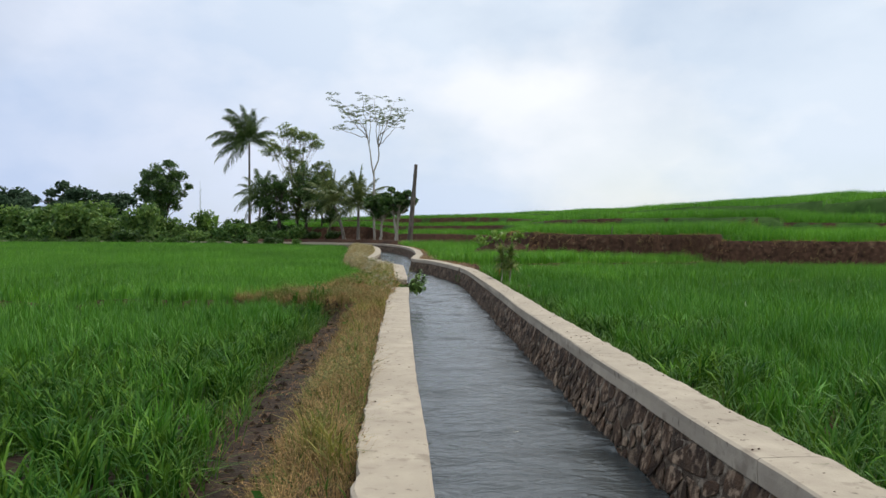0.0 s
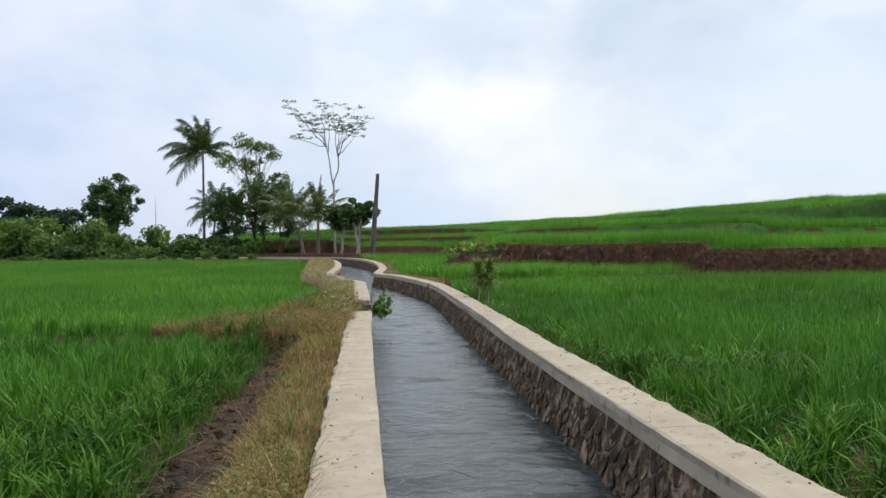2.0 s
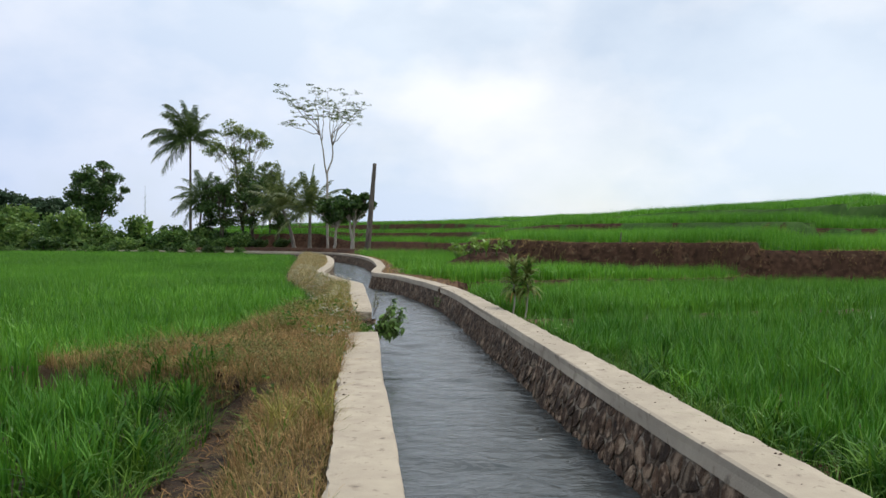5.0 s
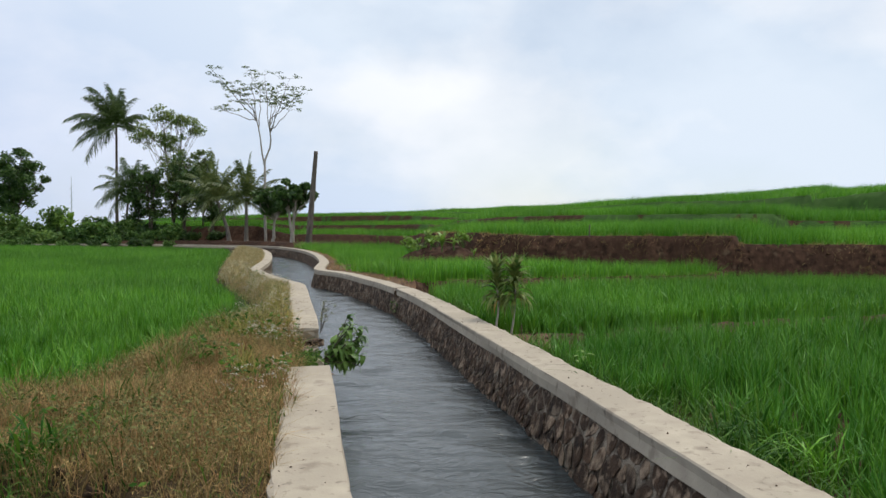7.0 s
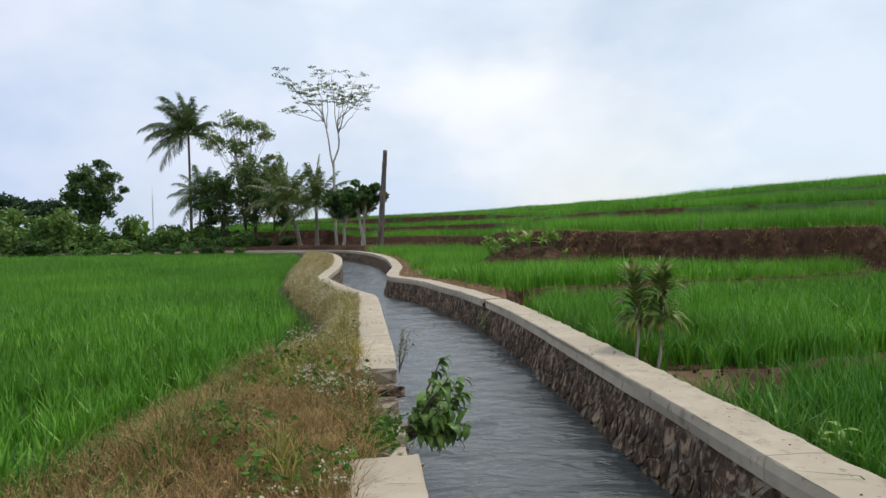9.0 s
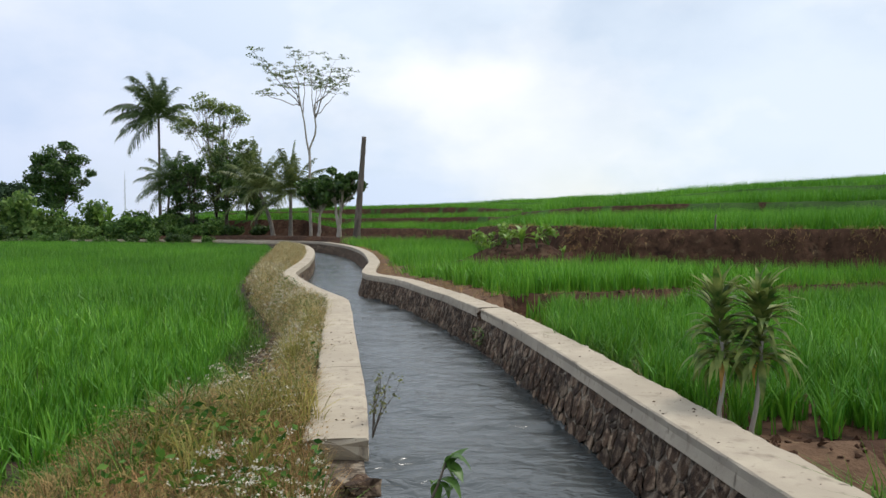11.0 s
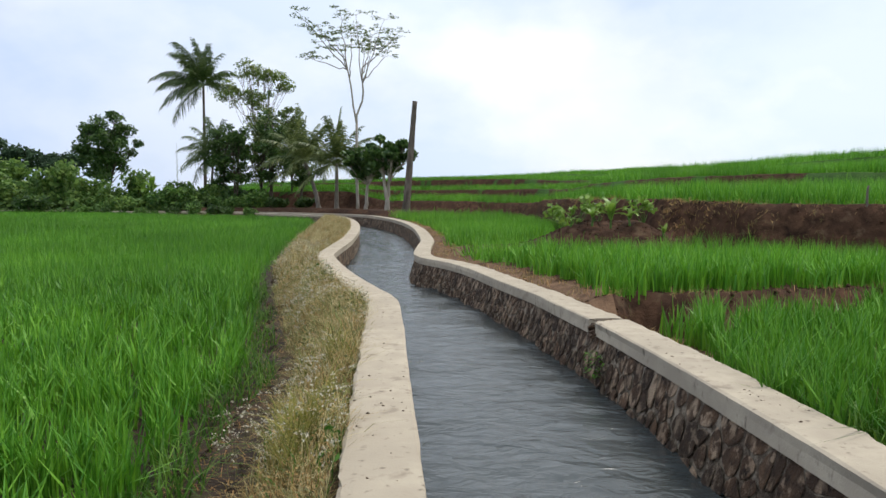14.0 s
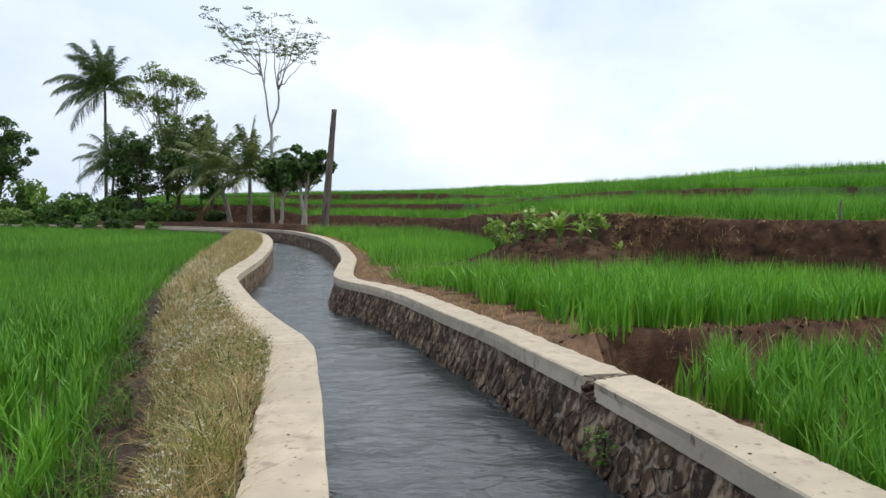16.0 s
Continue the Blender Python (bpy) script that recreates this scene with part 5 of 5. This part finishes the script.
for k in range(78):
    row, u = k % 2, (k // 2) / 38
    x = -17.0 - 62 * u + rng.uniform(-0.7, 0.7)
    y = 84.0 + 8 * u + 5.5 * row + rng.uniform(-0.8, 1.2)
    s = rng.uniform(0.5, 1.15) * (1.0 + 0.35 * row) * (0.74 + 0.42 * (1 - smoothstep(-44, -26, x)))
    if row == 0:
        y = 0.5 * (np.interp(-x, -RIGHT_IN[:, 0], RIGHT_IN[:, 1]) + y) + 1.4
    copy_thing(BUSHES[rng.randint(4)], Matrix.Translation((x, y, zg(x, y) - 0.05)) @ Matrix.Rotation(rng.uniform(0, 6.28), 4, "Z") @ Matrix.Diagonal((s, s, s * rng.uniform(0.85, 1.2), 1)))


for x, y, s in ((-35.5, 88, 1.55), (-37.2, 89, 1.3), (-46.5, 91, 1.6), (-28.6, 88, 1.15)):
    copy_thing(BUSHES[1], Matrix.Translation((x, y, zg(x, y) - 0.05)) @ Matrix.Rotation(x, 4, "Z") @ Matrix.Diagonal((s * 0.8, s * 0.8, s * 1.15, 1)))


# shrubs added at the trunk feet, partly for the bank's shade; two fill the hedge
for x, y, s in ((-21.5, 87.5, 0.62), (-19.0, 86.0, 0.55), (-16.6, 87.0, 0.6), (-14.6, 85.5, 0.5), (-12.4, 86.2, 0.55), (-40.5, 95, 1.5), (-43.0, 96, 1.4), (-23.4, 88.0, 0.7), (-17.8, 90.5, 0.9), (-20.3, 91.5, 0.95)):
    copy_thing(BUSHES[3], Matrix.Translation((x, y, zg(x, y) - 0.05)) @ Matrix.Rotation(x * 3, 4, "Z") @ Matrix.Scale(s, 4))


rng = np.random.RandomState(46)
for k in range(30):
    x = -14.5 - 1.7 * k + rng.uniform(-0.5, 0.5)
    y = float(np.interp(-x, -LEFT_IN[:, 0], LEFT_IN[:, 1])) - 1.0 + rng.uniform(-0.2, 0.3)
    s = rng.uniform(0.30, 0.50)
    copy_thing(BUSHES[3 if k % 3 else 0], Matrix.Translation((x, y, zg(x, y) - 0.04)) @ Matrix.Rotation(rng.uniform(0, 6.28), 4, "Z") @ Matrix.Scale(s, 4))


def banana_leaf(length, width, droop, seed):
    """A broad paddle leaf along +x, folded at the rib and torn at the edges."""
    rng = np.random.RandomState(seed)
    n = 13
    vs, fs = [], []
    for i in range(n):
        u = i / (n - 1)
        w = width * (math.sin(math.pi * min(1, 0.06 + 0.94 * u) ** 0.8) ** 0.6) if i < n - 1 else 0.0
        px, pz = length * u * (1 - 0.25 * droop * u), length * (0.35 * u - (0.2 + 0.6 * droop) * u * u)
        tear = rng.uniform(0.86, 1.0, 2)
        vs += [(px, -w / 2 * tear[0], pz + w * 0.16), (px, 0, pz), (px, w / 2 * tear[1], pz + w * 0.16)]
        if i:
            a = 3 * i
            fs += [(a - 3, a - 2, a + 1, a), (a - 2, a - 1, a + 2, a + 1)]
    return mesh_np("leaf", np.array(vs), np.array(fs), M_BANANA, True)


BLEAVES = [banana_leaf(1.0, 0.34, d, 300 + k) for k, d in enumerate((0.1, 0.5, 0.9))]


def leafy_plant(name, label, category, x, y, height, leaf, count, seed, group="", spread=(20, 75), mats=None, meshes=None, stem_r=0.035):
    rng = np.random.RandomState(seed)
    ob = thing(name, label, category, x, y, group)
    p = wander((0, 0, -0.1), (rng.uniform(-0.05, 0.05), 0, height), 7, 0.01, rng)
    stem = part_me("stem", mesh_np("stem", *tube(p, np.linspace(stem_r, stem_r * 0.5, 7), 7), M_BUSH, True), ob)
    for k in range(count):
        me = (meshes or BLEAVES)[k % len(meshes or BLEAVES)]
        lf = part_me("leaf", me, stem)
        z = height * rng.uniform(0.55, 1.0)
        lf.matrix_basis = Matrix.Translation((0, 0, z)) @ Matrix.Rotation(k * 2.4 + rng.uniform(-0.4, 0.4), 4, "Z") @ Matrix.Rotation(-radians(rng.uniform(*spread)), 4, "Y") @ Matrix.Scale(leaf * rng.uniform(0.7, 1.15), 4)
    return ob


# young bananas and taro on the spoil heap
for k, (px, py, h, lf, c) in enumerate(((4.15, 37.4, 0.35, 0.55, 7), (3.75, 37.7, 0.3, 0.42, 6), (4.6, 37.3, 0.25, 0.45, 6), (5.3, 36.9, 0.12, 0.28, 5), (3.3, 38.1, 0.25, 0.3, 6))):
    leafy_plant("young_banana_plant", "young banana plant on a heap of red earth", "plant", px, py, h, lf, c, 400 + k, "plants on the earth heap")
for k, (px, py) in enumerate(((3.5, 38.2), (3.05, 38.5), (4.0, 38.3), (3.3, 39.2), (5.0, 37.6))):
    rng = np.random.RandomState(420 + k)
    b = thing("cassava_shrub", "light green leafy shrub on a heap of red earth", "shrub", px, py, "plants on the earth heap")
    for _ in range(6):
        p = wander((0, 0, -0.1), (rng.uniform(-0.35, 0.35), rng.uniform(-0.25, 0.25), rng.uniform(0.25, 0.62)), 5, 0.02, rng)
        st = part_me("stem", mesh_np("stem", *tube(p, np.linspace(0.014, 0.006, 5), 5), M_BUSH, True), b)
        part_me("foliage", mesh_np("foliage", *leaf_cards(cloud(p[-1], 0.17, 13, rng, 0.6), 0.10, rng, 1.7), M_BANANA), st)
for k, (px, py, h) in enumerate(((-26.3, 86, 2.2), (-27.5, 87, 1.6), (-45, 92, 2.0), (-36, 90, 1.8))):
    leafy_plant("banana_plant", "banana plant standing in the hedge", "plant", px, py, h, 1.5, 8, 440 + k, "bananas in the hedge", (25, 80), stem_r=0.1)


def strap_leaf(length, width, droop, mat, seed):
    n = 7
    vs, fs = [], []
    for i in range(n):
        u = i / (n - 1)
        w = width * (0.35 + 1.3 * u * (1 - u) * 2) * (1 - u ** 3)
        px, pz = length * u * (1 - 0.35 * droop * u * u), length * (0.25 * u - droop * u * u * 0.8)
        vs += [(px, -w / 2, pz + w * 0.15), (px, 0, pz), (px, w / 2, pz + w * 0.15)]
        if i:
            a = 3 * i
            fs += [(a - 3, a - 2, a + 1, a), (a - 2, a - 1, a + 2, a + 1)]
    return mesh_np("leaf", np.array(vs), np.array(fs), mat, True)


STRAPS = [strap_leaf(0.42, 0.064, d, M_STRAP, k) for k, d in enumerate((0.45, 0.7, 0.9, 1.1))]
STRAP_DRY = strap_leaf(0.3, 0.05, 1.4, M_DEADLEAF, 9)


def cordyline():
    """Two thin canes with tufts of strap leaves, on the bund."""
    rng = np.random.RandomState(12)
    ob = thing("cordyline_shrub", "young two-stemmed shrub with drooping strap leaves on a bund", "shrub", 3.02, 21.2)
    for lx, ly, top in ((-0.09, 0.06, 1.05), (0.09, -0.04, 1.10)):
        p = wander((lx * 1.0, ly, -0.1), (lx * 1.6, ly * 1.2, top), 8, 0.012, rng)
        cane = part_me("stem", mesh_np("stem", *tube(p, np.linspace(0.021, 0.012, 8), 7), M_PALEBARK, True), ob, "thin pale cane")
        for _ in range(125):
            u = rng.uniform(0.50, 1.0) ** 0.85
            z = np.interp(u, np.linspace(0, 1, 8), p[:, 2])
            x = np.interp(u, np.linspace(0, 1, 8), p[:, 0])
            y = np.interp(u, np.linspace(0, 1, 8), p[:, 1])
            tilt = 4 + 62 * (u - 0.5) / 0.5 + rng.uniform(-40, 24)
            dry = u < 0.62 and rng.rand() < 0.06
            lf = part_me("leaf", STRAP_DRY if dry else STRAPS[min(3, int((1 - u) * 8))], cane, "withered yellow leaf" if dry else "")
            lf.matrix_basis = Matrix.Translation((x, y, z)) @ Matrix.Rotation(rng.uniform(0, 6.28), 4, "Z") @ Matrix.Rotation(-radians(tilt), 4, "Y") @ Matrix.Scale(rng.uniform(0.75, 1.1), 4)


cordyline()


OVALS = [strap_leaf(0.17, 0.075, dd, M_BIGLEAF, k) for k, dd in enumerate((0.2, 0.7, 1.1))]


def overhanging_shrub():
    """Leafy shrub rooted in the broken wall, leaning over the water."""
    rng = np.random.RandomState(15)
    ob = thing("overhanging_shrub", "leafy green shrub growing from the broken coping over the water", "shrub", 0.30, 18.5, z=-0.14)
    for k in range(24):
        e = (rng.uniform(0.04, 0.42), rng.uniform(-0.32, 0.48), rng.uniform(-0.06, 0.48))
        p = wander((0, 0, 0), e, 6, 0.015, rng)
        twig = part_me("stem", mesh_np("stem", *tube(p, np.linspace(0.012, 0.005, 6), 5), M_DARKBARK, True), ob)
        for _ in range(16):
            u = rng.uniform(0.35, 1.0)
            c = [np.interp(u, np.linspace(0, 1, 6), p[:, q]) for q in range(3)]
            lf = part_me("leaf", OVALS[rng.randint(3)], twig)
            lf.matrix_basis = Matrix.Translation(c) @ Matrix.Rotation(rng.uniform(-1.6, 1.9), 4, "Z") @ Matrix.Rotation(-radians(rng.uniform(-55, 40)), 4, "Y") @ Matrix.Scale(rng.uniform(0.6, 1.05), 4)


overhanging_shrub()


def creeping_weed():
    """Small leaves that cover the broken bed of the left coping."""
    rng = np.random.RandomState(16)
    ob = thing("creeping_weed", "small-leaved green weed creeping over the broken coping", "weed", 0.05, 18.1, z=-0.12)
    for k in range(5):
        mid = (rng.uniform(-0.10, 0.10), -0.40 + 0.22 * k + rng.uniform(-0.05, 0.05), 0.0)
        p = wander((mid[0] - 0.1, mid[1], -0.03), (mid[0] + 0.1, mid[1] + 0.1, 0.10), 5, 0.012, rng)
        st = part_me("stem", mesh_np("stem", *tube(p, np.linspace(0.005, 0.002, 5), 4), M_DARKBARK, True), ob)
        c = np.array(mid) + rng.randn(150, 3) * np.array((0.085, 0.085, 0.03)) + np.array((0, 0, 0.05))
        part_me("foliage", mesh_np("foliage", *leaf_cards(c, 0.032, rng, 1.5, 0.1), M_WEED), st)


creeping_weed()

# broad flat-crowned trees far away, and a lattice mast
for k, (tx, ty, w, h) in enumerate(((-79, 150, 10, 10.0), (-67, 150, 8, 8.0), (-92, 156, 9, 9.4), (-86, 142, 9, 7.0), (-106, 160, 9, 9), (-72, 138, 7, 5.6))):
    broad_tree("spreading_tree", "far spreading tree with a wide flat crown", tx, ty, h, [(0.5, 0, h * 0.75), (-1.5, 0, h * 0.7), (2.0, 0, h * 0.72)],
               ring_clusters(26, w * 0.75, h * 0.28, h * 0.78, 500 + k, (1.1, 1.9), 3), 0.45, M_FAR, M_DARKBARK, 510 + k, "far trees", 0.3, 110, 0.5)
mast = thing("radio_mast", "thin grey lattice mast far away", "mast", -101.6, 300)
part_me("mast_pole", mesh_np("mast_pole", *tube([(0, 0, -1), (0, 0, 14), (0, 0, 22)], (0.22, 0.18, 0.05), 5), M_STEEL), mast)
for k in range(6):
    part_me("cross_arm", mesh_np("cross_arm", *tube([(-0.6, 0, 4 + 2.6 * k), (0.6, 0, 5.6 + 2.6 * k)], (0.06, 0.06), 4), M_STEEL), mast)


def clods():
    """Lumps of red earth on the bare banks, the heap and the ditch."""
    rng = np.random.RandomState(55)
    n = 90000
    x, y = rng.uniform(-4, 22, n), rng.uniform(2, 60, n)
    a, q, right = side_of(x, y, BANK_A), side_of(x, y, BUND_NOTCH), -side_of(x, y, RIGHT_IN)
    heap = ((x - 4.4) / 2.6) ** 2 + ((y - 38.0 + 0.25 * (x - 4.4)) / 1.8) ** 2 < 1
    do, dd = side_of(x, y, DITCH_OUT), side_of(x, y, DITCH)
    on_bank = (right > 0) & (((np.abs(a + 0.25) < 0.42) & (rng.rand(n) < 0.35)) | heap | ((np.abs(q) < 0.4) & (right > 0.6)) | (np.hypot((x - 3.2) / 1.0, (y - 20.6) / 0.7) < 1))
    in_ditch = (do > 0) & (dd < 0.0) & (y < 36)
    for ok, name, label, mat, top in ((on_bank, "earth_clods", "lumps of red earth on the field banks", M_SOIL, 0.035), (in_ditch, "mud_clods", "lumps of dark mud in the ditch", M_MUD, 0.05)):
        px, py = x[ok], y[ok]
        s = rng.uniform(0.015, 1, len(px)) ** 2.2 * top + 0.012
        base = np.array([(1, 0, 0), (-1, 0, 0), (0, 1, 0), (0, -1, 0), (0, 0, 0.8), (0, 0, -0.8)], float)
        tri = np.array([(0, 2, 4), (2, 1, 4), (1, 3, 4), (3, 0, 4), (2, 0, 5), (1, 2, 5), (3, 1, 5), (0, 3, 5)])
        v = base[None] * s[:, None, None] * rng.uniform(0.6, 1.3, (len(px), 6, 1)) + rng.randn(len(px), 6, 3) * s[:, None, None] * 0.25
        v += np.stack([px, py, ground_z(px, py)], -1)[:, None]
        f = (tri[None] + (np.arange(len(px)) * 6)[:, None, None]).reshape(-1, 3)
        tagged(new(name, mesh_np(name, v.reshape(-1, 3), f, mat)), label, "earth", kind="stuff")


clods()


def stake():
    """A split wooden stake on the earth bank."""
    rng = np.random.RandomState(71)
    ob = thing("wooden_stake", "thin weathered wooden stake on the earth bank", "stake", 9.3, 35.6)
    p = wander((0, 0, -0.2), (0.05, 0.02, 0.42), 7, 0.008, rng)
    part_me("shaft", mesh_np("shaft", *tube(p, np.linspace(0.032, 0.022, 7), 6), M_POLE, True), ob)


stake()


def crumbs():
    """Dark crumbs of earth and droppings lying on the copings."""
    rng = np.random.RandomState(58)
    pts = []
    for line, sgn, n, y0, y1 in ((RIGHT_IN, -1, 130, 3, 26), (LEFT_IN, 1, 110, 3, 29)):
        for _ in range(n):
            y = rng.uniform(y0, y1) if rng.rand() < 0.6 else rng.choice((7.2, 9.0, 13.5, 21.0, 24.5)) + rng.randn() * 0.25
            if sgn > 0 and 17.2 < y < 20.2:
                continue
            u = 0.03 + 0.36 * rng.rand() ** 0.8
            pts.append((float(np.interp(y, line[:, 1], line[:, 0])) - sgn * u, y, float(coping_z(y)) + 0.004))
    c = np.array(pts)
    s = 0.003 + 0.007 * rng.rand(len(c)) ** 2
    base = np.array([(1.4, 0, 0), (-1.4, 0, 0), (0, 1, 0), (0, -1, 0), (0, 0, 0.7), (0, 0, -0.7)], float)
    tri = np.array([(0, 2, 4), (2, 1, 4), (1, 3, 4), (3, 0, 4), (2, 0, 5), (1, 2, 5), (3, 1, 5), (0, 3, 5)])
    v = c[:, None] + base[None] * s[:, None, None] * rng.uniform(0.6, 1.4, (len(c), 6, 1))
    f = (tri[None] + (np.arange(len(c)) * 6)[:, None, None]).reshape(-1, 3)
    tagged(new("earth_crumbs", mesh_np("earth_crumbs", v.reshape(-1, 3), f, M_SOIL)), "small dark crumbs of earth on the coping", "earth", kind="stuff")


crumbs()


# ---------- stones of the canal walls ----------
def lay_stones(parent, stones):
    for v, f, _ in stones:
        o = v.mean(0)
        ob = new("stone", mesh_np("stone", v - o, f, M_STONE))
        ob.parent, ob.location = parent, o


r_stones = rubble(RIGHT_IN, -1, -3, 46, 7)
near_r = [s for s in r_stones if 8 <= s[2] <= 19.5][:300]
picked = {id(s) for s in near_r}
lay_stones(wall_right, near_r)
part_me("rubble_facing", mesh_np("rubble_facing", *joined([s for s in r_stones if id(s) not in picked]), M_STONE), wall_right, "dark rubble stones set in mortar", "stuff")
l_stones = rubble(LEFT_IN, 1, 31.5, 60, 8, batter=BATTER["left"])
lay_stones(wall_left, l_stones[:300])
if l_stones[300:]:
    part_me("rubble_facing", mesh_np("rubble_facing", *joined(l_stones[300:]), M_STONE), wall_left, "dark rubble stones set in mortar", "stuff")
part_me("rubble_facing", mesh_np("rubble_facing", *joined(rubble(RIGHT_IN, -1, 46, 75, 9, 0.24)), M_STONE), wall_right, "far rubble stones set in mortar", "stuff")


def broken_joints():
    """Loose stones where the right coping has cracked away, and the broken bed of the left one."""
    rng = np.random.RandomState(61)
    for px, py, pz, s in ((1.84, 27.74, -0.045, 0.095), (1.97, 27.82, -0.05, 0.09), (1.79, 27.86, -0.09, 0.085), (2.09, 27.76, -0.05, 0.085), (1.90, 27.90, -0.07, 0.08), (1.79, 27.68, -0.13, 0.075), (1.77, 27.78, -0.17, 0.07),
                          (0.28, 17.65, -0.13, 0.10), (0.12, 17.75, -0.12, 0.11), (0.14, 19.85, -0.12, 0.11), (-0.05, 19.8, -0.11, 0.10), (0.24, 18.6, -0.18, 0.11)):
        me = bpy.data.meshes.new("stone")
        bm = bmesh.new()
        bmesh.ops.create_icosphere(bm, subdivisions=2, radius=s)
        for v in bm.verts:
            v.co += v.co.normalized() * (noise.noise(v.co * 14 + Vector((px * 7, py, 0))) * s * 0.9)
            v.co.z *= 0.5
        bm.to_mesh(me)
        bm.free()
        me.materials.append(M_STONE)
        ob = new("stone", me)
        ob.parent, ob.location, ob.rotation_euler = (wall_right if px > 1 else wall_left), (px, py, pz), (0, 0, rng.uniform(0, 6))


broken_joints()

# weed rooted in the wall under the crack
OVAL_WALL = strap_leaf(0.10, 0.05, 0.6, M_WEED, 5)
OVAL_WALL_BIG = strap_leaf(0.16, 0.06, 0.5, M_BANANA, 6)
rng = np.random.RandomState(77)
wall_weed = thing("wall_weed", "small green weed rooted in the canal wall", "weed", 1.76, 27.3, z=-0.36)
for k in range(64):
    lf = part_me("leaf", OVAL_WALL, wall_weed)
    lf.matrix_basis = Matrix.Translation((rng.uniform(-0.16, 0.0), rng.uniform(-0.16, 0.16), rng.uniform(-0.16, 0.10))) @ Matrix.Rotation(rng.uniform(2, 4.3), 4, "Z") @ Matrix.Rotation(-radians(rng.uniform(-40, 40)), 4, "Y") @ Matrix.Scale(rng.uniform(0.45, 0.8), 4)


# thin weed at the end of the broken coping, and a sprout behind the right one
rng = np.random.RandomState(78)
twig = thing("dry_weed", "thin dry weed at the broken end of the coping", "weed", 0.17, 20.85, z=-0.08)
for k in range(7):
    p = wander((0, 0, -0.05), (rng.uniform(0.02, 0.22), rng.uniform(-0.12, 0.12), rng.uniform(0.14, 0.42)), 5, 0.012, rng)
    st = part_me("stem", mesh_np("stem", *tube(p, np.linspace(0.004, 0.002, 5), 4), M_DARKBARK, True), twig)
    c = np.repeat(p[2:], 7, 0) + rng.randn(21, 3) * 0.014
    part_me("foliage", mesh_np("foliage", *leaf_cards(c, 0.016, rng, 1.5), M_OLIVE), st)
sprout = thing("broad_leaved_sprout", "yellow-green broad-leaved sprout among the grass", "weed", 3.05, 17.5)
for k in range(7):
    lf = part_me("leaf", OVAL_WALL_BIG, sprout)
    lf.matrix_basis = Matrix.Translation((0, 0, 0.16 + 0.03 * k)) @ Matrix.Rotation(k * 2.4, 4, "Z") @ Matrix.Rotation(-radians(40 - 6 * k), 4, "Y")
part_me("stem", mesh_np("stem", *tube([(0, 0, -0.05), (0.01, 0, 0.2), (0, 0, 0.36)], (0.008, 0.006, 0.003), 5), M_BANANA, True), sprout)
